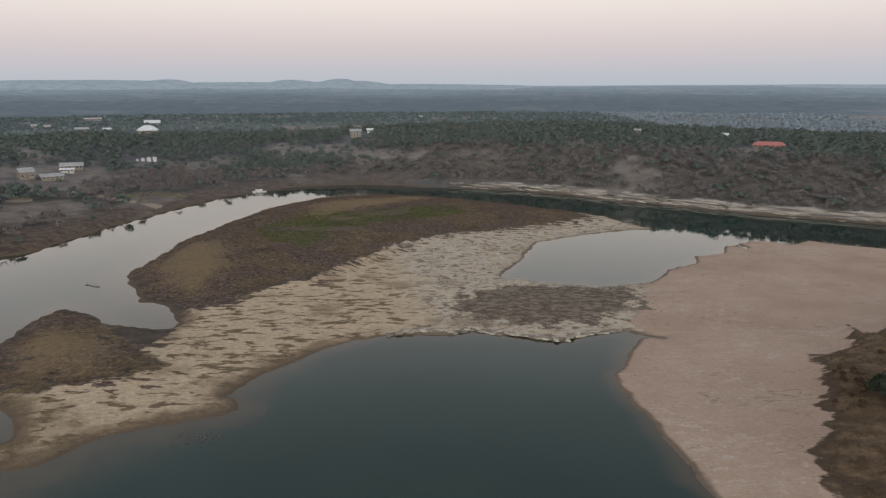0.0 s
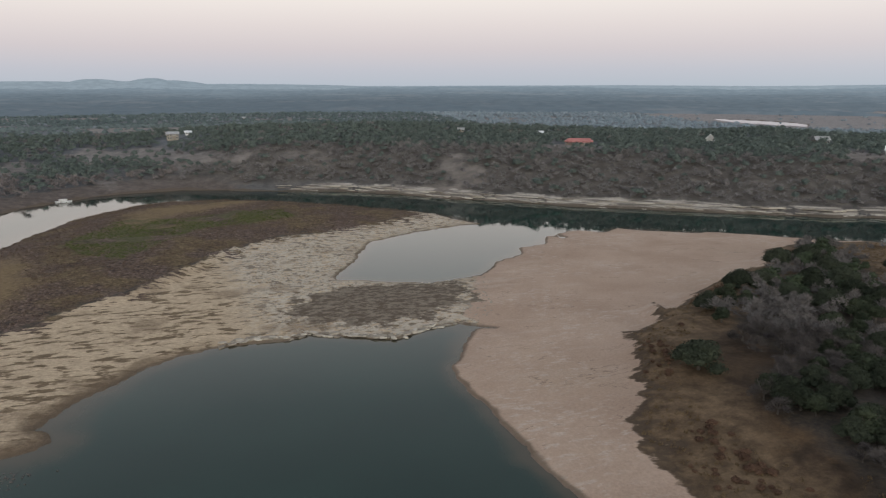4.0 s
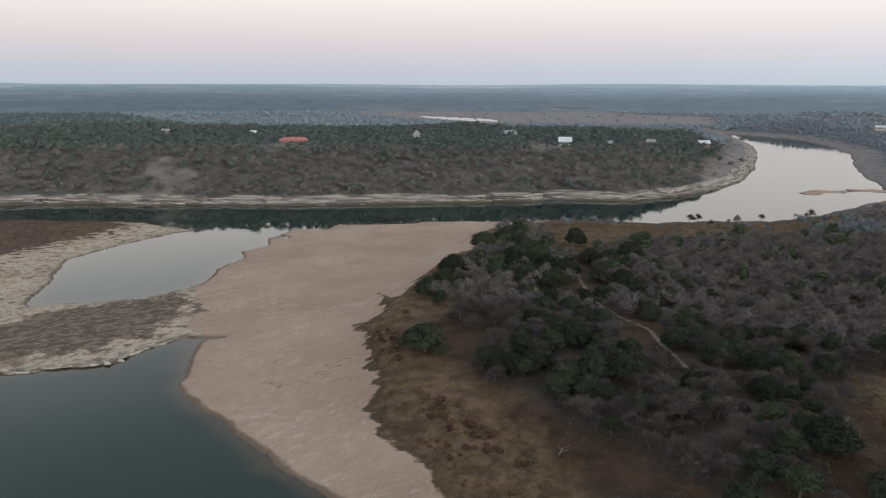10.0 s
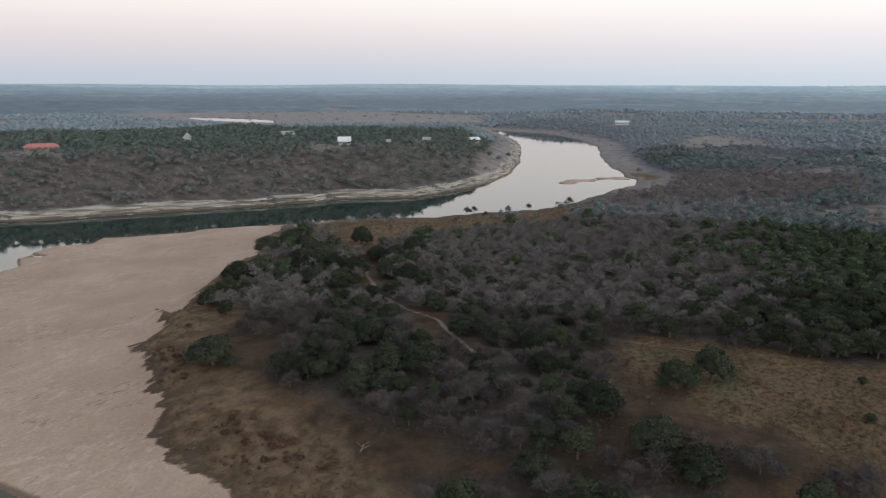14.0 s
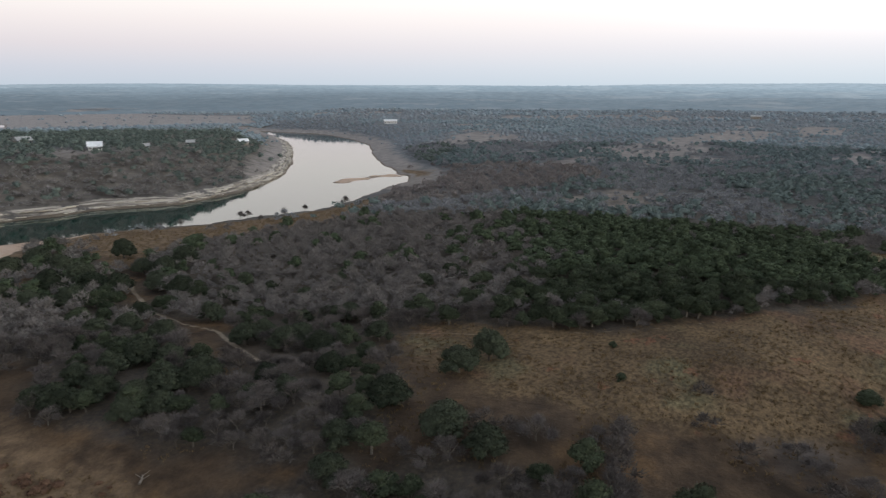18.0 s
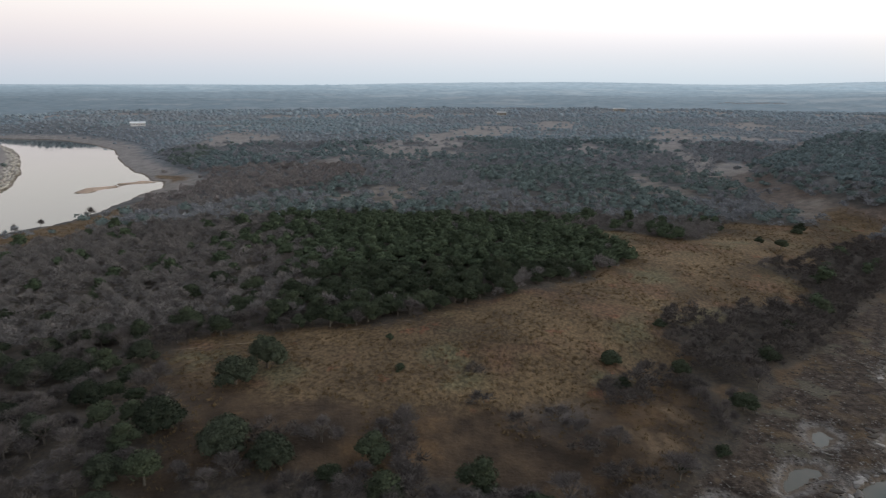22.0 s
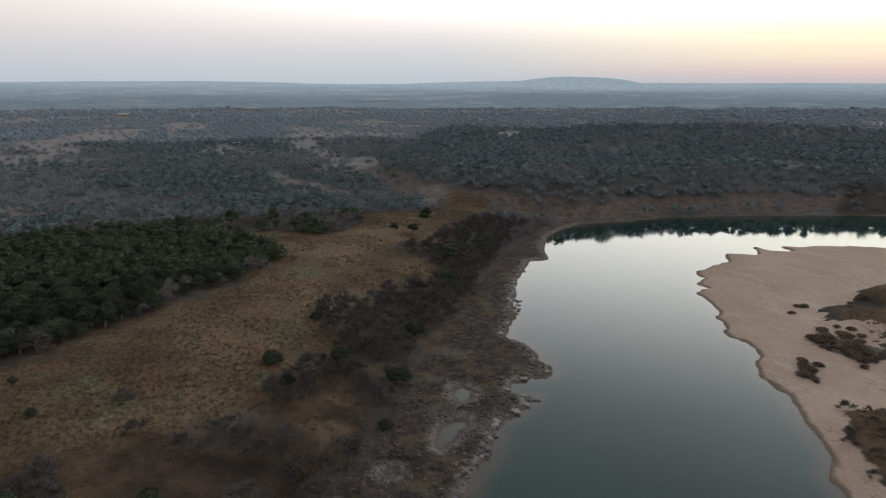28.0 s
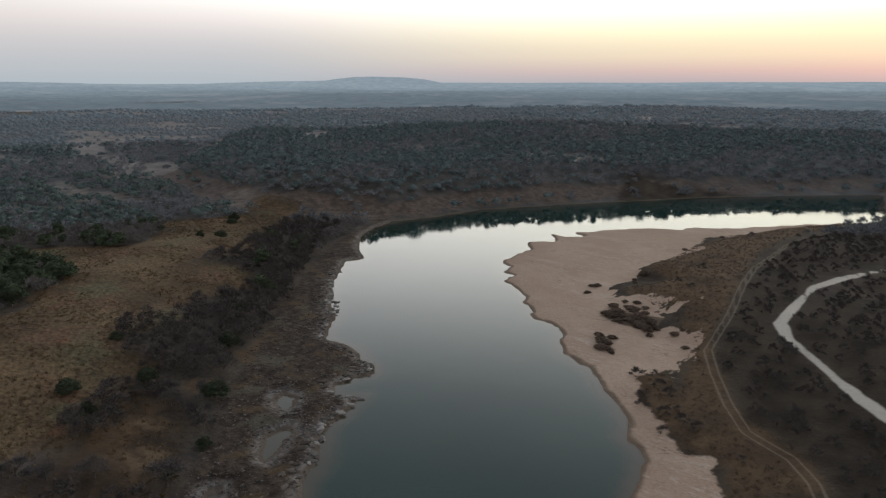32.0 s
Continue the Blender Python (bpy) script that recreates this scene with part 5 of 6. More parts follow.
JUNIPER_CROWNS = [mesh_of("juniper_crown", *leafy_crown(50 + i, 1900, 15, 1.75, 4.8, 0.95, 0.23), M_JUNIPER) for i in range(4)]
JUNIPER_TRUNKS = [trunk_mesh("juniper_trunk", 60 + i, 4.6, 1.8, 0.20) for i in range(2)]
OAK_CROWNS = [mesh_of("oak_crown", *leafy_crown(70 + i, 5600, 34, 3.4, 6.4, 1.3, 0.29), M_OAK) for i in range(3)]
OAK_TRUNKS = [trunk_mesh("oak_trunk", 80, 5.4, 3.6, 0.32, 8)]
BARE_CROWNS = [mesh_of("bare_crown", *twiggy_crown(90 + i, 1500, 2.0, 4.6, 0.065), M_TWIG) for i in range(4)]
BARE_TRUNKS = [trunk_mesh("bare_trunk", 95 + i, 4.2, 1.9, 0.15, 8) for i in range(2)]


def tree(name, label, group, place, crowns, trunks, size, turn, pick):
    root = tagged(new(name), label, "tree", group)
    root.matrix_world = Matrix.Translation(place) @ Matrix.Rotation(turn, 4, "Z") @ Matrix.Diagonal((*size, 1))
    for part_name, meshes in (("trunk", trunks), ("crown", crowns)):
        ob = new(part_name, meshes[pick % len(meshes)])
        ob.parent = root
    return root


spots, kinds, rng = stand_of(60, 300, 4.2, 101)
order = np.argsort(np.hypot(spots[:, 0], spots[:, 1]))
spots, kinds = spots[order], np.where(kinds[order] == 4, 1, kinds[order])
made = [0, 0, 0, 0]
rest = []
for (x, y, z), k in zip(spots, kinds):
    s = rng.uniform(0.75, 1.35)
    if made[k] >= 240 or k >= 2:
        rest.append(((x, y, z), k, s))
        continue
    made[k] += 1
    size = (s * rng.uniform(0.9, 1.25), s * rng.uniform(0.9, 1.25), s * rng.uniform(0.8, 1.05))
    if k == 0:
        tree("juniper_tree", "dark green bushy juniper on the dry peninsula", "junipers of the peninsula", (x, y, z), JUNIPER_CROWNS, JUNIPER_TRUNKS, size, rng.uniform(0, 6.28), rng.integers(0, 8))
    else:
        tree("bare_tree", "leafless grey winter tree with fine twigs", "bare trees of the peninsula", (x, y, z), BARE_CROWNS, BARE_TRUNKS, size, rng.uniform(0, 6.28), rng.integers(0, 8))

T_JUNIPER = [leafy_crown(120 + i, 300, 7, 1.5, 4.7, 1.15, 0.44) for i in range(3)]
T_BARE = [twiggy_crown(130 + i, 380, 1.9, 4.3, 0.16) for i in range(3)]
T_MID = [leafy_crown(160 + i, 40, 2, 1.1, 4.2, 1.75, 0.72, DOME) for i in range(3)]
T_MID_BARE = [twiggy_crown(170 + i, 104, 2.0, 3.2, 0.34) for i in range(3)]
T_FAR = [leafy_crown(140 + i, 1, 1, 0.4, 3.0, 3.0, 1.2, DOME) for i in range(4)]
T_FAR_BARE = [leafy_crown(150 + i, 1, 1, 0.4, 2.2, 3.0, 1.2, DOME) for i in range(3)]


def wood(name, label, kind_wanted, templates, places, kinds, sizes, rng, material):
    chosen = np.nonzero(kinds == kind_wanted)[0]
    parts_v, parts_f, base = [], [], 0
    which = rng.integers(0, len(templates), len(chosen))
    for i, t in enumerate(templates):
        k = chosen[which == i]
        if not len(k):
            continue
        s = sizes[k][:, None] * rng.uniform(0.85, 1.2, (len(k), 3)) * np.array([1.05, 1.05, 0.92])
        v, f = t
        turns = rng.uniform(0, 6.28, len(k))
        cs, sn = np.cos(turns)[:, None], np.sin(turns)[:, None]
        co = np.stack([v[None, :, 0] * cs - v[None, :, 1] * sn, v[None, :, 0] * sn + v[None, :, 1] * cs, np.broadcast_to(v[None, :, 2], (len(k), len(v)))], -1)
        co = co * s[:, None, :] + places[k][:, None, :]
        parts_v.append(co.reshape(-1, 3))
        parts_f.append((f[None] + (np.arange(len(k)) * len(v))[:, None, None]).reshape(-1, 3) + base)
        base += len(k) * len(v)
    if parts_v:
        tagged(new(name, mesh_of(name, np.concatenate(parts_v), np.concatenate(parts_f), material, True)), label, "woodland", kind="stuff")


if rest:
    rp, rk, rs = np.array([r[0] for r in rest]), np.array([r[1] for r in rest]), np.array([r[2] for r in rest])
    wood("peninsula_junipers", "dark green juniper wood on the peninsula", 0, T_JUNIPER, rp, rk, rs, rng, M_WOOD_JUNIPER)
    wood("peninsula_brush", "grey leafless brush on the peninsula", 1, T_BARE, rp, rk, rs, rng, M_BRUSH)
    wood("dark_thicket", "dark leafless thicket on the bank and the spit", 3, T_BARE, rp, rk, rs * np.where((rp[:, 1] < -80) & (rp[:, 0] < 80 - 0.1 * rp[:, 1]), 0.55, 0.95), rng, M_DARK_TWIG)
    wood("reddish_brush", "reddish brown leafless brush", 2, T_BARE, rp, rk, rs, rng, M_TWIG_RED)
# woods beyond 300 m wear the leaf colours with haze painted in
mp, mk, rng = stand_of(300, 640, 4.9, 102)
ms = rng.uniform(0.75, 1.45, len(mp))
south = mp[:, 1] < 160
wood("slope_junipers", "dark green juniper wood on the slopes", 0, T_MID, mp, np.where(south, 9, mk), ms, rng, M_HILL_JUNIPER_HAZED)
ridge_side = south & ((np.hypot(mp[:, 0], mp[:, 1]) > 470) | (mp[:, 1] < -195))
wood("plain_junipers", "dark green juniper wood beyond the meadow", 0, T_MID, mp, np.where(south & ~ridge_side, mk, 9), ms, rng, M_GROVE_JUNIPER_HAZED)
wood("ridge_junipers", "hazy green juniper wood on the far ridge", 0, T_MID, mp, np.where(ridge_side, mk, 9), ms, rng, M_RIDGE_JUNIPER_HAZED)
wood("slope_brush", "grey leafless brush on the slopes", 1, T_MID_BARE, mp, mk, ms, rng, M_HILL_TWIG_HAZED)
wood("plain_brush", "leafless brush of the low plain, haze put into its grey", 4, T_MID_BARE, mp, mk, ms, rng, M_PLAIN_TWIG_HAZED)
wood("slope_red_brush", "reddish brown leafless brush", 2, T_MID_BARE, mp, mk, ms, rng, M_TWIG_RED)
wood("slope_thicket", "leafless thicket with haze put into its colour", 3, T_MID_BARE, mp, mk, ms, rng, M_PLAIN_TWIG_HAZED)
for ring, (r0, r1, sp, big) in enumerate(((640, 1000, 6.0, 0.72), (1000, 1690, 10.5, 1.05))):
    fp, fk, rng = stand_of(r0, r1, sp, 103 + ring)
    fs = rng.uniform(0.8, 1.4, len(fp)) * big
    north_side = (fp[:, 1] > 380) & (fp[:, 0] < (330 if ring else 560))
    wood("north_junipers", "dark green juniper woods behind the hill crest", 0, T_FAR, fp, np.where(north_side, fk, 9), fs, rng, M_NORTH_JUNIPER_HAZED)
    wood("far_junipers", "woods covering the far plain, haze put into their colour", 0, T_FAR, fp, np.where(north_side, 9, fk), fs, rng, M_PLAIN_JUNIPER_HAZED if ring else M_FAR_JUNIPER_HAZED)
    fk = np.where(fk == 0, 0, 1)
    wood("far_brush", "brush covering the far plain, haze put into its colour", 1, T_FAR_BARE, fp, fk, fs, rng, M_FAR_TWIG_HAZED)


# ---- lone trees ----
def ground_at(x, y):
    return float(land_at(np.array([x], dtype=float), np.array([y], dtype=float))[0][0])


def lone(name, label, x, y, crowns, trunks, size, turn, pick, group="lone trees of the grassland"):
    return tree(name, label, group, (x, y, ground_at(x, y)), crowns, trunks, size, turn, pick)


lone("live_oak", "broad dark live oak alone on the brown grass bank", 80.4, 114.6, OAK_CROWNS, OAK_TRUNKS, (1.4, 1.3, 1.05), 0.4, 0)
lone("live_oak", "dark live oak on the grassy point by the trail", 182.2, 166.7, OAK_CROWNS, OAK_TRUNKS, (1.0, 0.95, 1.15), 1.9, 1)
lone("juniper_tree", "small round juniper on the grassy point", 176.0, 176.2, JUNIPER_CROWNS, JUNIPER_TRUNKS, (0.9, 0.9, 0.7), 2.2, 1)
lone("live_oak", "dark live oak at the edge of the meadow", 121.5, 35.0, OAK_CROWNS, OAK_TRUNKS, (1.0, 0.9, 0.95), 2.9, 1)
lone("live_oak", "taller live oak leaning over its neighbour in the meadow", 129.5, 31.0, OAK_CROWNS, OAK_TRUNKS, (0.9, 0.95, 1.15), 4.0, 0)
for x, y, s, k in ((239.6, -117.9, 0.75, 0), (232.8, -122.3, 1.05, 2), (263.7, -145.2, 1.0, 3)):
    lone("juniper_tree", "round dark juniper standing in the dry meadow", x, y, JUNIPER_CROWNS, JUNIPER_TRUNKS, (s, s, s * 0.85), k * 1.7, k)
for k, (x, y, w) in enumerate(MEADOW_SHRUBS):
    bush = lone("juniper_bush", "low dark juniper bush in the brown grass", x, y, JUNIPER_CROWNS, JUNIPER_TRUNKS, (w / 5.2, w / 5.2, w / 7.0), k * 1.3, k, "juniper bushes of the slope")
    bush.matrix_world = Matrix.Translation((0, 0, -0.12 * w)) @ bush.matrix_world
for k, (x, y, w) in enumerate(OAKS_POINT + OAKS_MIDDLE + OAKS_TRAIL):
    lone("live_oak", "rounded dark green live oak among bare brush", x, y, OAK_CROWNS, OAK_TRUNKS, (w / 9.0, w / 9.4, w / 10.5 + 0.12), k * 0.9, k, "live oaks of the peninsula")
for x, y, s, k in ((240.5, 201.0, 0.7, 0), (249.0, 196.0, 0.75, 1), (270.5, 181.0, 0.9, 2), (276.0, 180.5, 0.95, 3), (269.9, 170.1, 0.6, 0), (286.6, 167.6, 0.8, 1), (300.0, 164.5, 0.8, 2), (322.1, 153.3, 1.2, 3)):
    lone("bare_tree", "leafless tree on the river shore", x, y, BARE_CROWNS, BARE_TRUNKS, (s, s, s), k * 2.1, k, "bare shore trees")

# ---- houses and sheds ----
M_WHITE = plain("white_paint", (0.46, 0.45, 0.43), (0.60, 0.59, 0.57), 0.7, 0.6)
M_TIN = plain("white_metal_roof", (0.50, 0.51, 0.52), (0.68, 0.69, 0.70), 0.5, 0.45)
M_OLD_TIN = plain("weathered_metal_roof", (0.24, 0.24, 0.24), (0.38, 0.38, 0.375), 0.6, 0.55)
M_GREY_ROOF = plain("grey_roof", (0.22, 0.22, 0.22), (0.34, 0.34, 0.33), 0.8, 0.7)
M_RED_ROOF = plain("red_metal_roof", (0.33, 0.125, 0.11), (0.43, 0.175, 0.155), 0.5, 0.55)
M_STONE_WALL = plain("tan_stone_wall", (0.19, 0.165, 0.135), (0.30, 0.265, 0.22), 0.9, 0.9)
M_GLASS = plain("dark_pane", (0.02, 0.025, 0.03), (0.05, 0.055, 0.06), 0.4, 0.08, 0.5)
M_WOOD = plain("grey_wood", (0.13, 0.11, 0.09), (0.26, 0.22, 0.18), 3.0, 0.85)


def part(name, bm, material, parent, label=""):
    me = bpy.data.meshes.new(name)
    bm.to_mesh(me)
    bm.free()
    me.materials.append(material)
    ob = new(name, me)
    ob.parent = parent
    if label:
        tagged(ob, label)
    return ob


def box(x0, y0, z0, x1, y1, z1, bevel=0.03):
    bm = bmesh.new()
    bmesh.ops.create_cube(bm, size=1.0)
    for v in bm.verts:
        v.co = Vector((x0 + (v.co.x + 0.5) * (x1 - x0), y0 + (v.co.y + 0.5) * (y1 - y0), z0 + (v.co.z + 0.5) * (z1 - z0)))
    if bevel:
        bmesh.ops.bevel(bm, geom=bm.edges[:], offset=bevel, segments=1, affect="EDGES")
    return bm


def gable_walls(w, d, h, rise):
    """Outer walls of a house with gable ends along x."""
    bm = bmesh.new()
    base = [bm.verts.new((sx * w / 2, sy * d / 2, -0.6)) for sx, sy in ((-1, -1), (1, -1), (1, 1), (-1, 1))]
    top = [bm.verts.new((sx * w / 2, sy * d / 2, h)) for sx, sy in ((-1, -1), (1, -1), (1, 1), (-1, 1))]
    for i in range(4):
        bm.faces.new((base[i], base[(i + 1) % 4], top[(i + 1) % 4], top[i]))
    left, right = bm.verts.new((-w / 2, 0, h + rise)), bm.verts.new((w / 2, 0, h + rise))
    bm.faces.new((top[3], top[0], left))
    bm.faces.new((top[1], top[2], right))
    return bm


def roof(w, d, h, rise, hip, thick=0.25, over=0.6):
    """A pitched roof with overhang and thickness; hip: how far the ridge stops short of the ends."""
    bm = bmesh.new()
    w2, d2 = w / 2 + over, d / 2 + over
    drop = rise * over / (d / 2)
    levels = []
    for lift in (0.02, thick):
        eave = [bm.verts.new((sx * w2, sy * d2, h - drop + lift)) for sx, sy in ((-1, -1), (1, -1), (1, 1), (-1, 1))]
        ridge_pts = [bm.verts.new((sx * (w2 - hip), 0, h + rise + lift)) for sx in (-1, 1)]
        levels.append((eave, ridge_pts))
    for k, (e, r) in enumerate(levels):
        for f in ((e[0], e[1], r[1], r[0]), (e[2], e[3], r[0], r[1]), (e[1], e[2], r[1]), (e[3], e[0], r[0])):
            bm.faces.new(f if k else tuple(reversed(f)))
    lo, hi = levels
    for i in range(4):
        bm.faces.new((lo[0][i], lo[0][(i + 1) % 4], hi[0][(i + 1) % 4], hi[0][i]))
    return bm


def house(name, label, x, y, w, d, h, rise, wall_mat, roof_mat, turn=None, hip=0.0, windows=4, storeys=1, porch=False, category="house", group="houses on the wooded hills"):
    w, d, h, rise, hip = 0.85 * w, 0.85 * d, 0.8 * h, 0.85 * rise, 0.85 * hip
    root = tagged(new(name), label, category, group)
    face = math.degrees(math.atan2(-x, y)) if turn is None else turn
    root.matrix_world = pose(x, y, ground_at(x, y) + 0.25, 0, 0, face)
    part("wall", gable_walls(w, d, h, rise if not hip else 0.01), wall_mat, root)
    part("roof", roof(w, d, h, rise, hip), roof_mat, root)
    for s in range(storeys):
        z0 = 0.9 + s * h / storeys
        for i in range(windows):
            cx = -w / 2 + (i + 0.5) * w / windows
            if s == 0 and i == windows // 2:
                part("door", box(cx - 0.5, -d / 2 - 0.08, 0.02, cx + 0.5, -d / 2 + 0.02, 2.1), M_WOOD, root, "brown wooden door")
                continue
            win = part("window", box(cx - 0.7, -d / 2 - 0.07, z0, cx + 0.7, -d / 2 + 0.02, z0 + 1.3), M_WHITE, root)
            part("pane", box(cx - 0.58, -d / 2 - 0.1, z0 + 0.12, cx + 0.58, -d / 2 - 0.06, z0 + 1.18, 0), M_GLASS, win, "dark window pane")
    if porch:
        part("porch_roof", box(-w * 0.42, -d / 2 - 2.6, h - 0.75, w * 0.42, -d / 2 - 0.02, h - 0.55), roof_mat, root)
        for i in range(5):
            cx = -w * 0.4 + i * w * 0.2
            part("porch_post", box(cx - 0.1, -d / 2 - 2.5, -0.5, cx + 0.1, -d / 2 - 2.3, h - 0.76), M_WHITE, root)
    return root


house("ranch_house", "long low ranch house with a red metal roof", 204.0, 443.3, 21, 8, 3.0, 2.0, M_STONE_WALL, M_RED_ROOF, hip=3.0, windows=7, porch=True)
house("hip_roof_house", "wide white house under a pale hipped roof", -249.6, 603.4, 19, 13, 3.4, 4.2, M_STONE_WALL, M_TIN, hip=7.5, windows=5, porch=True)
house("small_house", "small white-roofed house behind the larger one", -410.3, 1009.8, 24, 12, 4, 4, M_STONE_WALL, M_TIN, windows=4)
house("two_storey_house", "two-storey pale house with a metal roof among junipers", -70.8, 580.7, 10, 8, 5.6, 1.8, M_STONE_WALL, M_OLD_TIN, windows=4, storeys=2)
house("garden_shed", "small white shed beside the two-storey house", -60.6, 594.9, 5.5, 4, 2.6, 1.2, M_WHITE, M_TIN, windows=2, category="shed")
house("river_barn", "barn with a weathered metal roof near the river road", -230.3, 387.8, 8.5, 7, 4.6, 2.2, M_STONE_WALL, M_OLD_TIN, turn=48, windows=3, category="barn")
house("long_house", "long low house with a grey metal roof near the river", -224.5, 426.5, 14, 7, 3.0, 1.8, M_STONE_WALL, M_OLD_TIN, turn=22, windows=6)
house("low_house", "low stone house in a sparse yard", -219.9, 394.9, 13, 6.5, 2.6, 1.4, M_STONE_WALL, M_OLD_TIN, turn=38, windows=5)
house("mobile_home", "narrow white mobile home below the long house", -222.6, 417.4, 8, 3.2, 2.6, 0.5, M_WHITE, M_TIN, turn=18, windows=4)
house("gabled_cottage", "narrow white gabled cottage rising from the trees", 288.9, 420.3, 4.5, 6, 4.6, 3.0, M_WHITE, M_WHITE, turn=60, windows=2)
house("grey_house", "grey-roofed house on the hill crest", 352.6, 393.0, 10, 8, 3.6, 2.4, M_STONE_WALL, M_GREY_ROOF, turn=-20, windows=4)
house("white_barn", "white barn with a bright metal roof above the river", 343.0, 327.1, 9, 8, 3.4, 2.6, M_WHITE, M_TIN, windows=3, category="barn", porch=True)
house("farmhouse", "stone farmhouse with a metal roof at the river bend", 493.5, 323.3, 9, 6, 2.8, 2.0, M_STONE_WALL, M_TIN, turn=-35, windows=5)
house("cabin", "small stone cabin with a grey roof on the hill", 362.5, 307.0, 5, 4.5, 2.6, 1.4, M_STONE_WALL, M_GREY_ROOF, windows=3)
house("cabin", "small grey-roofed cabin on the wooded hill", 407.7, 308.0, 6, 5, 2.8, 1.6, M_STONE_WALL, M_GREY_ROOF, windows=3)
house("cabin", "small pale cabin half hidden by junipers", 150.5, 549.8, 5.5, 5, 2.8, 1.4, M_STONE_WALL, M_GREY_ROOF, windows=3)
house("cabin", "small white cabin behind the ranch house", 206.8, 520.4, 4.5, 4, 3.2, 1.4, M_WHITE, M_TIN, windows=2)
house("cabin", "small white-roofed cabin in the juniper woods", -293.8, 624.3, 7, 5, 2.6, 1.3, M_WHITE, M_TIN, windows=3)
house("storage_barn", "long white storage barn beyond the river bend", 854.1, 339.3, 19, 9, 4.0, 1.6, M_WHITE, M_TIN, windows=6, category="barn")
house("storage_barn", "long grey-roofed barn on the far plain", 1245.3, -340.5, 24, 11, 4.4, 1.8, M_STONE_WALL, M_OLD_TIN, windows=6, category="barn")
house("storage_barn", "far pale barn beside a clearing", 1092.7, -117.9, 16, 9, 4.4, 1.8, M_STONE_WALL, M_OLD_TIN, windows=4, category="barn")
for x, y, w in ((-443.5, 876.1, 18), (-561.3, 979.6, 8), (-538.5, 971.8, 9), (-37.9, 1254.4, 7), (-576.0, 1178.8, 30)):
    house("distant_house", "distant house with a pale roof among the woods", x, y, w, 8, 3.4, 2.2, M_STONE_WALL, M_OLD_TIN, windows=3)


# white drums added in place of an unclear white cluster in the woods
def tank(x, y, radius, height):
    root = tagged(new("white_drum"), "white upright drum in place of an unclear white cluster among junipers", "tank", "white tanks in the woods")
    root.matrix_world = pose(x, y, ground_at(x, y))
    bm = bmesh.new()
    bmesh.ops.create_cone(bm, cap_ends=True, segments=20, radius1=radius, radius2=radius, depth=height + 0.5, matrix=Matrix.Translation((0, 0, height / 2 - 0.25)))
    bmesh.ops.bevel(bm, geom=[e for e in bm.edges if abs(e.verts[0].co.z - e.verts[1].co.z) < 0.01], offset=0.08, segments=1, affect="EDGES")
    part("body", bm, M_WHITE, root)
    bm = bmesh.new()
    bmesh.ops.create_cone(bm, cap_ends=True, segments=20, radius1=radius * 1.03, radius2=0.3, depth=radius * 0.5, matrix=Matrix.Translation((0, 0, height + radius * 0.25 + 0.01)))
    part("lid", bm, M_TIN, root)


for x, y, radius, height in ((-203.0, 478.0, 1.2, 1.5), (-199.5, 479.5, 1.5, 2.1), (-196.2, 481.0, 1.3, 2.6), (-206.0, 476.0, 1.0, 1.0)):
    tank(x, y, radius, height)

dock = tagged(new("floating_dock"), "low pale floating dock at the river bank", "dock")
dock.matrix_world = pose(-107.5, 409.5, 0, 0, 0, 15)
part("deck", box(-4.0, -1.6, 0.35, 4.0, 1.6, 0.6, 0.05), M_WHITE, dock)
for i in range(3):
    part("float", box(-3.8 + i * 2.7, -1.4, -0.5, -1.7 + i * 2.7, 1.4, 0.34, 0.1), M_TIN, dock)
part("deck_box", box(-2.4, 0.2, 0.61, 1.8, 1.4, 1.7, 0.05), M_WHITE, dock)


# ---- fallen wood ----
def driftwood(label, x, y, z, length, girth, turn, seed):
    rng = np.random.default_rng(seed)
    root = tagged(new("fallen_log"), label, "log", "fallen logs")
    root.matrix_world = pose(x, y, z, 0, 0, turn)
    pts = [np.array([t * length - length / 2, 0.12 * length * (t - 0.5) ** 2 + rng.uniform(-0.08, 0.08), girth * 0.5 + 0.06 * rng.random()]) for t in np.linspace(0, 1, 6)]
    radii = np.linspace(girth, girth * 0.35, 6)
    ob = new("trunk", mesh_of("trunk", *joined([limb(pts[i], pts[i + 1], radii[i], radii[i + 1], 7) for i in range(5)]), M_WOOD))
    ob.parent = root
    for i in (2, 3, 4):
        end = pts[i] + np.array([rng.uniform(0.3, 0.9), rng.choice([-1, 1]) * rng.uniform(0.5, 1.1), rng.uniform(0.2, 0.7)])
        ob = new("branch", mesh_of("branch", *limb(pts[i], end, radii[i] * 0.5, 0.03, 5), M_WOOD))
        ob.parent = root


driftwood("grey driftwood log lying in the shallow river", -109.0, 210.5, -0.08, 6.5, 0.28, -28, 3)
driftwood("pale fallen log on the brown grass", 75.5, 70.0, ground_at(75.5, 70.0), 2.6, 0.2, 30, 4)
driftwood("weathered fallen log in the open ground", 116.3, 45.7, ground_at(116.3, 45.7), 3.4, 0.2, 5, 5)
driftwood("weathered fallen log under bare trees", 104.0, 49.0, ground_at(104.0, 49.0), 3.0, 0.18, 60, 6)


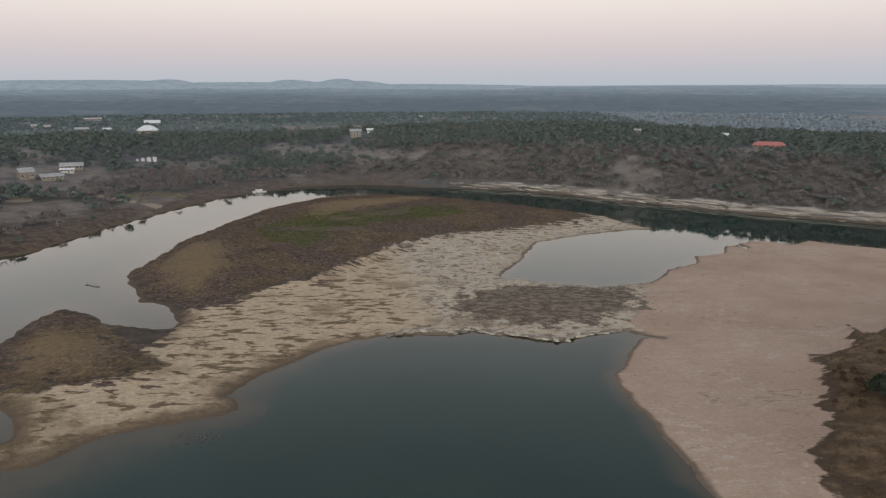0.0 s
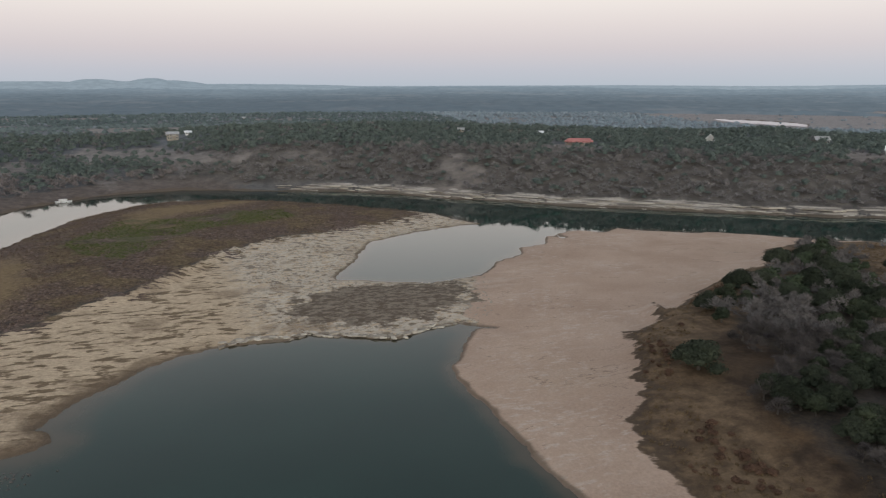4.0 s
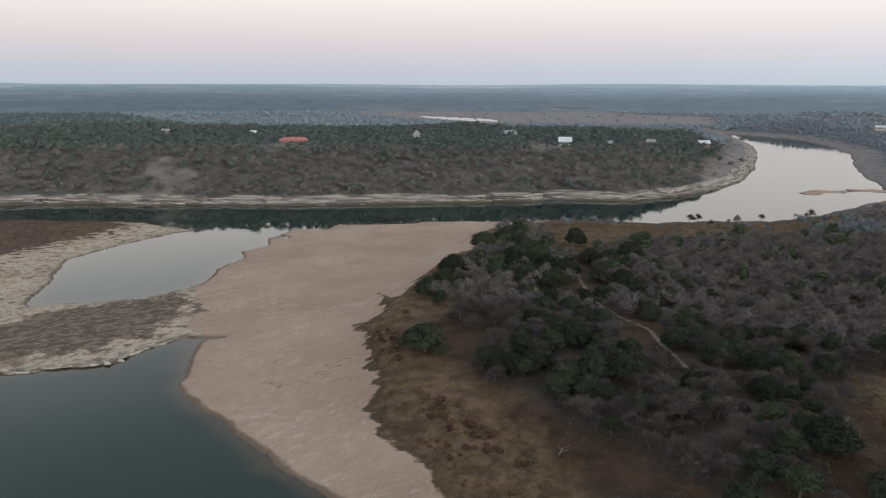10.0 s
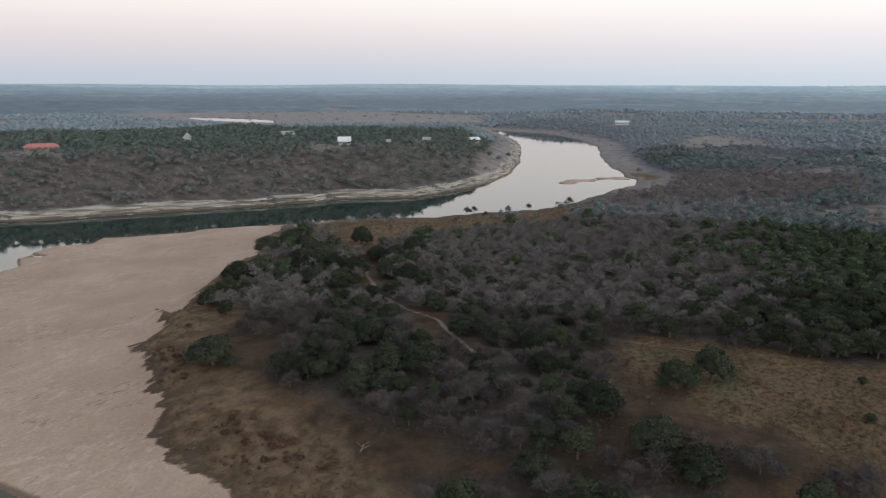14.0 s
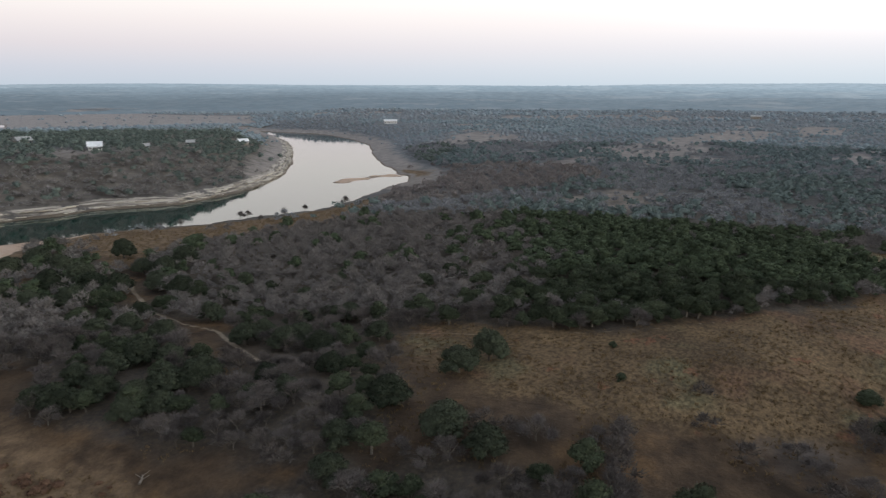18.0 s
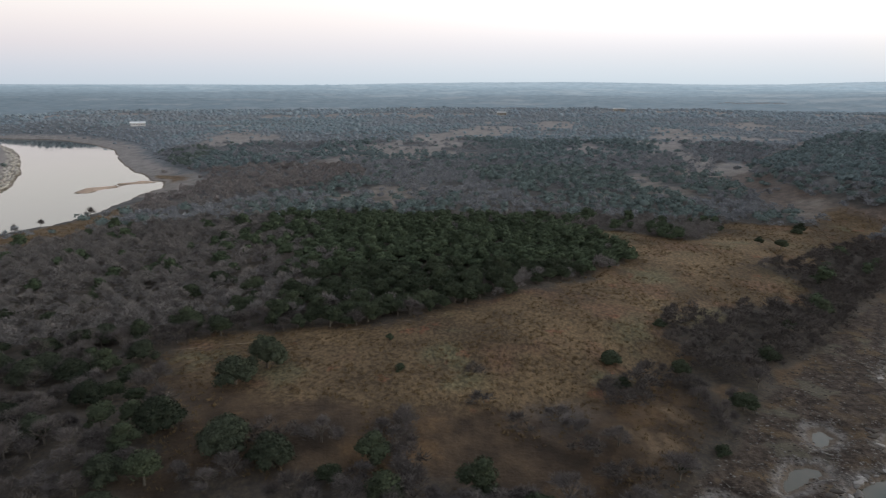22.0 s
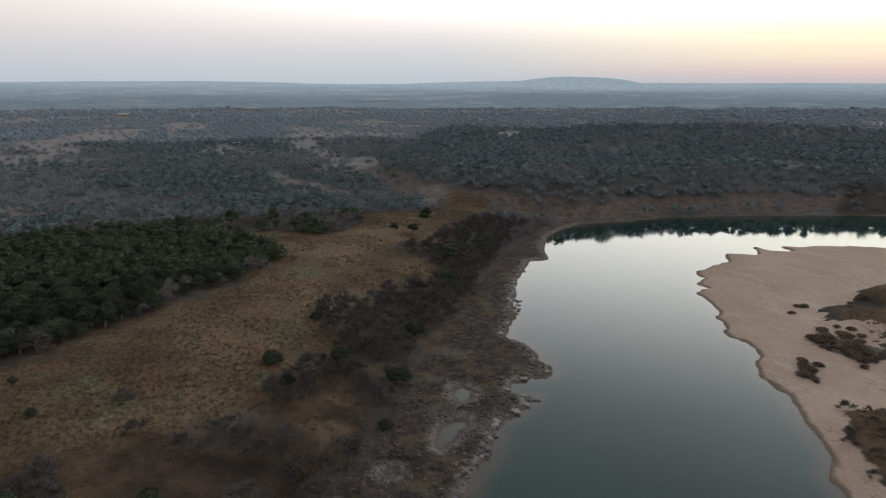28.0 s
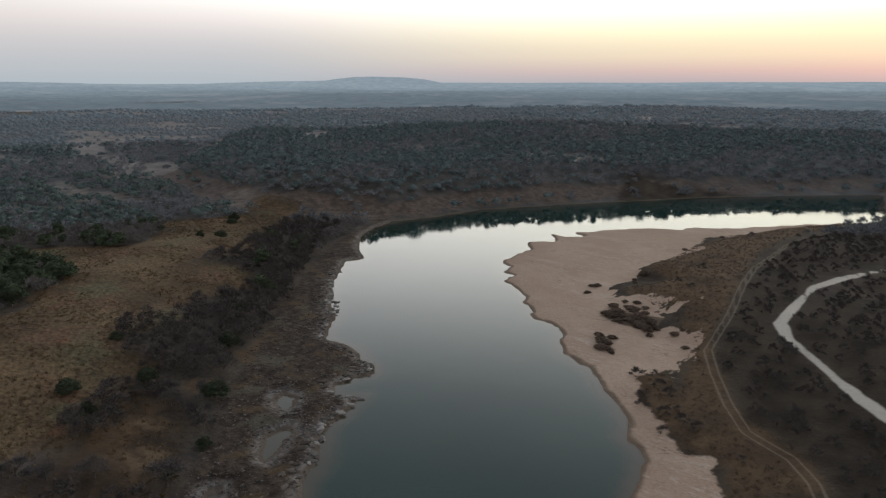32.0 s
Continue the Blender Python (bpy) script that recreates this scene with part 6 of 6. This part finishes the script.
# ---- stones ----
def stone(seed, flat=0.45, sides=8):
    """A broken slab: an uneven outline in three levels."""
    rng = np.random.default_rng(seed)
    ang = np.sort(rng.uniform(0, 2 * np.pi, sides) * 0.35 + np.arange(sides) * 2 * np.pi / sides * 1.0)
    rad = rng.uniform(0.75, 1.1, sides)
    v = [(np.cos(a) * r * k, np.sin(a) * r * k * 0.72, z * flat) for k, z in ((1.0, -0.6), (1.02, 0.55), (0.86, 1.0)) for a, r in zip(ang, rad)]
    v.append((0, 0, flat * rng.uniform(0.95, 1.1)))
    f = []
    for lv in range(2):
        for i in range(sides):
            a, b = lv * sides + i, lv * sides + (i + 1) % sides
            f += [(a, b, b + sides), (a, b + sides, a + sides)]
    f += [(2 * sides + i, 2 * sides + (i + 1) % sides, 3 * sides) for i in range(sides)]
    return np.array(v), np.array(f)


STONES = [stone(200 + i, 0.3 + 0.08 * i) for i in range(5)]
STONE_MESHES = [mesh_of("stone", *s, M_ROCK) for s in STONES]
DARK_STONE = plain("shore_stone", (0.034, 0.027, 0.022), (0.115, 0.095, 0.078), 1.2, 0.85, 0.25, 0.4)
DARK_STONE_MESHES = [mesh_of("shore_stone", *s, DARK_STONE) for s in STONES]


RIM_STONE = plain("rim_stone", (0.085, 0.075, 0.068), (0.260, 0.238, 0.216), 1.2, 0.8, 0.25, 0.4)
RIM_STONE_MESHES = [mesh_of("rim_stone", *s, RIM_STONE) for s in STONES]


def lay_stone(name, label, group, meshes, x, y, z, size, turn, pick):
    ob = tagged(new(name, meshes[pick % len(meshes)]), label, "rock", group)
    ob.matrix_world = Matrix.Translation((x, y, z)) @ Matrix.Rotation(turn, 4, "Z") @ Matrix.Diagonal((*size, 1))
    return ob


def along(line, step):
    """Places and headings at even steps along a line."""
    p = np.array(line, dtype=float)
    seg = np.hypot(*np.diff(p, axis=0).T)
    s = np.concatenate([[0], np.cumsum(seg)])
    t = np.arange(0, s[-1], step)
    x, y = np.interp(t, s, p[:, 0]), np.interp(t, s, p[:, 1])
    k = np.clip(np.searchsorted(s, t, side="right") - 1, 0, len(seg) - 1)
    return x, y, np.arctan2(np.diff(p[:, 1])[k], np.diff(p[:, 0])[k]), k


rng = np.random.default_rng(300)
# broken ledge where the pale slabs meet the lake
x, y, h, k = along(LAKE_NORTH[15:23], 1.25)
for row, off in ((0, 0.4), (1, 1.7)):
    px = x - np.sin(h) * -off + rng.normal(0, 0.35, len(x))
    py = y + np.cos(h) * off + rng.normal(0, 0.35, len(x))
    pz = land_at(px, py)[0]
    for i in range(len(x)):
        s = rng.uniform(0.5, 1.25)
        lay_stone("ledge_stone", "pale broken limestone slab at the water's edge", "ledge slabs by the lake", STONE_MESHES, px[i], py[i], max(pz[i], 0.0) + 0.08, (s * 1.2, s * 0.9, s * 0.42), h[i] + rng.normal(0, 0.4), int(rng.integers(0, 5)))
# limestone beds along the far bank
x, y, h, k = along(RIVER_NORTH[12:30], 4.6)
for row, off in ((0, 1.2), (1, 4.2)):
    px, py = x - np.sin(h) * off + rng.normal(0, 0.5, len(x)), y + np.cos(h) * off + rng.normal(0, 0.5, len(x))
    pz = land_at(px, py)[0]
    for i in range(len(x)):
        s = rng.uniform(0.9, 2.4)
        lay_stone("limestone_block", "pale limestone block of the bedded river bank", "limestone blocks of the far bank", STONE_MESHES, px[i], py[i], max(pz[i], 0.0) + 0.1, (s * 1.9, s * 0.7, s * 0.30), h[i] + rng.normal(0, 0.15), int(rng.integers(0, 5)))
# rough shore of the meadow's bank
x, y, h, k = along(LAKE_EAST[:26], 0.8)
off = rng.uniform(0.2, 3.2, len(x)) ** 1.0
px, py = x - np.sin(h) * -off * -1 + rng.normal(0, 0.3, len(x)), y + np.cos(h) * off + rng.normal(0, 0.3, len(x))
pz, pc = land_at(px, py)
for i in range(len(x)):
    if pc["shore"][i] > -1.2:
        s = rng.uniform(0.35, 0.95)
        lay_stone("shore_rock", "dark wet rock of the rough lake shore", "rocks of the rough shore", DARK_STONE_MESHES if pc["shore"][i] > 1.1 else RIM_STONE_MESHES, px[i], py[i], max(pz[i], 0.0) + 0.05, (s * 1.35, s, s * 0.42), rng.uniform(0, 6.28), int(rng.integers(0, 5)))


def strewn(name, label, category, templates, x, y, z, sizes, turns, rng, material):
    which = rng.integers(0, len(templates), len(x))
    vs, fs, base = [], [], 0
    for i, (v, f) in enumerate(templates):
        k = np.nonzero(which == i)[0]
        cs, sn = np.cos(turns[k])[:, None], np.sin(turns[k])[:, None]
        co = np.stack([v[None, :, 0] * cs - v[None, :, 1] * sn, v[None, :, 0] * sn + v[None, :, 1] * cs, np.broadcast_to(v[None, :, 2], (len(k), len(v)))], -1)
        co = co * sizes[k][:, None, None] + np.stack([x[k], y[k], z[k]], 1)[:, None, :]
        vs.append(co.reshape(-1, 3))
        fs.append((f[None] + (np.arange(len(k)) * len(v))[:, None, None]).reshape(-1, 3) + base)
        base += len(k) * len(v)
    return tagged(new(name, mesh_of(name, np.concatenate(vs), np.concatenate(fs), material)), label, category, kind="stuff")


def random_places(lo, hi, count, rng):
    x, y = rng.uniform(lo[0], hi[0], count), rng.uniform(lo[1], hi[1], count)
    z, c = land_at(x, y)
    return x, y, z, c


small = [stone(230 + i, 0.3, 5) for i in range(4)]
rng = np.random.default_rng(310)
x, y, z, c = random_places((-20, 125), (80, 300), 9000, rng)
ok = (c["pale"] > 0.3) & (c["gravel"] < 1) & (c["shore"] > 0.3) & (rng.random(len(x)) < ease(c["slab"], -8, 14)) & (grain(x, y, 6, 41) > -0.35)
strewn("slab_stones", "scattered pale limestone slabs and cobbles on the bar", "stones", small, x[ok], y[ok], z[ok] + 0.02, rng.uniform(0.12, 0.5, ok.sum()) ** 1.15, rng.uniform(0, 6.28, ok.sum()), rng, M_ROCK)
x, y, z, c = random_places((70, -170), (230, -40), 9000, rng)
ok = (c["shingle"] > -2) & (c["shore"] > 0.1) & (grain(x, y, 5, 42) > -0.3)
strewn("shore_stones", "loose dark stones of the rough shore", "stones", small, x[ok], y[ok], z[ok] + 0.02, rng.uniform(0.12, 0.42, ok.sum()), rng.uniform(0, 6.28, ok.sum()), rng, DARK_STONE)

x, y, z, c = random_places((78, -115), (150, -28), 15000, rng)
ok = (c["shingle"] > -1) & (c["shore"] > 0.1) & (rng.random(len(x)) < (0.25 + 0.75 * ease(grain(x, y, 4, 48) + 0.5 * grain(x, y, 11, 49), 0.0, 0.6)) * (1.0 - 0.72 * ease(c["shore"], 2.0, 5.0)))
strewn("shore_cobbles", "pale loose cobbles strewn over the rough shore", "stones", small, x[ok], y[ok], z[ok] + 0.02, rng.uniform(0.10, 0.40, ok.sum()) ** 1.2, rng.uniform(0, 6.28, ok.sum()), rng, RIM_STONE)
x, y = rng.normal(-43.2, 2.2, 70), rng.normal(112.5, 1.3, 70)
strewn("shoal_stones", "small stones breaking the surface of a shoal", "stones", small, x, y, np.full(70, 0.0), rng.uniform(0.12, 0.3, 70), rng.uniform(0, 6.28, 70), rng, RIM_STONE)

# ---- shrubs of the sandy spit and the grass bank ----
SHRUB_MESHES = [mesh_of("shrub", *leafy_crown(320 + i, 420, 6, 0.9, 1.2, 0.5, 0.22), M_WEED) for i in range(3)]
RUSTY_MESHES = [mesh_of("rusty_shrub", *leafy_crown(330 + i, 300, 5, 0.8, 1.1, 0.42, 0.2), M_RED_SHRUB) for i in range(3)]


def shrub(name, label, group, meshes, x, y, z, s, pick, turn):
    ob = tagged(new(name, meshes[pick % 3]), label, "shrub", group)
    ob.matrix_world = Matrix.Translation((x, y, z - 0.1)) @ Matrix.Rotation(turn, 4, "Z") @ Matrix.Diagonal((s * 1.2, s, s * 0.8, 1))


rng = np.random.default_rng(340)
x, y, z, c = random_places((-60, -420), (110, -90), 9000, rng)
edge_near = (c["sand"] > 0.5) & (c["sand"] < 12) & (c["shore"] > 9) & (grain(x, y, 11, 43) > 0.15)
ok = (c["scrub"] > -0.5) | (edge_near & (rng.random(len(x)) < 0.16))
picked = np.nonzero(ok)[0][:170]
for i in picked:
    shrub("sand_shrub", "low dark brown shrub on the sandy spit", "shrubs of the sandy spit", SHRUB_MESHES, x[i], y[i], z[i], rng.uniform(0.5, 1.5), int(rng.integers(0, 3)), rng.uniform(0, 6.28))
x, y, z, c = random_places((55, 55), (150, 190), 6000, rng)
ok = np.nonzero((c["straw"] > 0) & (c["sand"] < -2) & (c["shore"] > 2) & (grain(x, y, 9, 44) > 0.25))[0][:90]
for i in ok:
    shrub("rusty_shrub", "low rusty brown shrub in the dry grass", "rusty shrubs of the grass bank", RUSTY_MESHES, x[i], y[i], z[i], rng.uniform(0.4, 1.1), int(rng.integers(0, 3)), rng.uniform(0, 6.28))


# ---- grass and weeds ----
def tuft(seed, blades, spread, height):
    rng = np.random.default_rng(seed)
    p = rng.normal(0, spread, (blades, 3)) * np.array([1, 1, 0]) + np.array([0, 0, height * 0.45])
    w = rng.normal(0, 0.45, (blades, 3)) + np.array([0, 0, 1.0])
    return cards(p, w, height * rng.uniform(0.7, 1.3, blades), np.full(blades, height * 0.35), rng)


TUFTS = [tuft(350 + i, 7, 0.28, 0.55) for i in range(4)]


def grassland(name, label, lo, hi, count, rule, low, high, material, seed):
    rng = np.random.default_rng(seed)
    x, y, z, c = random_places(lo, hi, count, rng)
    ok = rule(x, y, c) & (c["shore"] > 0.5) & (c["lane"] < -1.6) & (c["trail"] < -1.0)
    strewn(name, label, "grass", TUFTS, x[ok], y[ok], z[ok] - 0.03, rng.uniform(low, high, ok.sum()), rng.uniform(0, 6.28, ok.sum()), rng, material)


grassland("meadow_grass", "tufts of dry straw-coloured meadow grass", (60, -190), (330, 90), 34000, lambda x, y, c: (c["open"] > -2) & (grain(x, y, 13, 45) > -0.3), 0.5, 1.15, M_GRASS, 361)
grassland("bank_grass", "dry brown grass along the banks", (50, 40), (340, 240), 26000, lambda x, y, c: (c["straw"] > -1) & (c["sand"] < -1), 0.5, 1.1, M_GRASS, 362)
grassland("spit_grass", "dry brown grass of the spit", (-80, -420), (110, -60), 40000, lambda x, y, c: (c["straw"] > -1) & (c["sand"] < 0), 0.5, 1.0, M_WEED, 363)
grassland("bar_weeds", "brown dead weeds covering the river bar", (-125, 100), (110, 400), 40000, lambda x, y, c: (c["weeds"] > 1.5) & (c["straw_bar"] < 0) & (c["green"] < 0), 0.5, 1.1, M_WEED, 364)
grassland("green_weeds", "green low weeds on the river bar", (-80, 230), (30, 390), 22000, lambda x, y, c: (c["green"] > 0) & (grain(x, y, 12, 46) > -0.4), 0.5, 1.0, M_GREEN_WEED, 365)
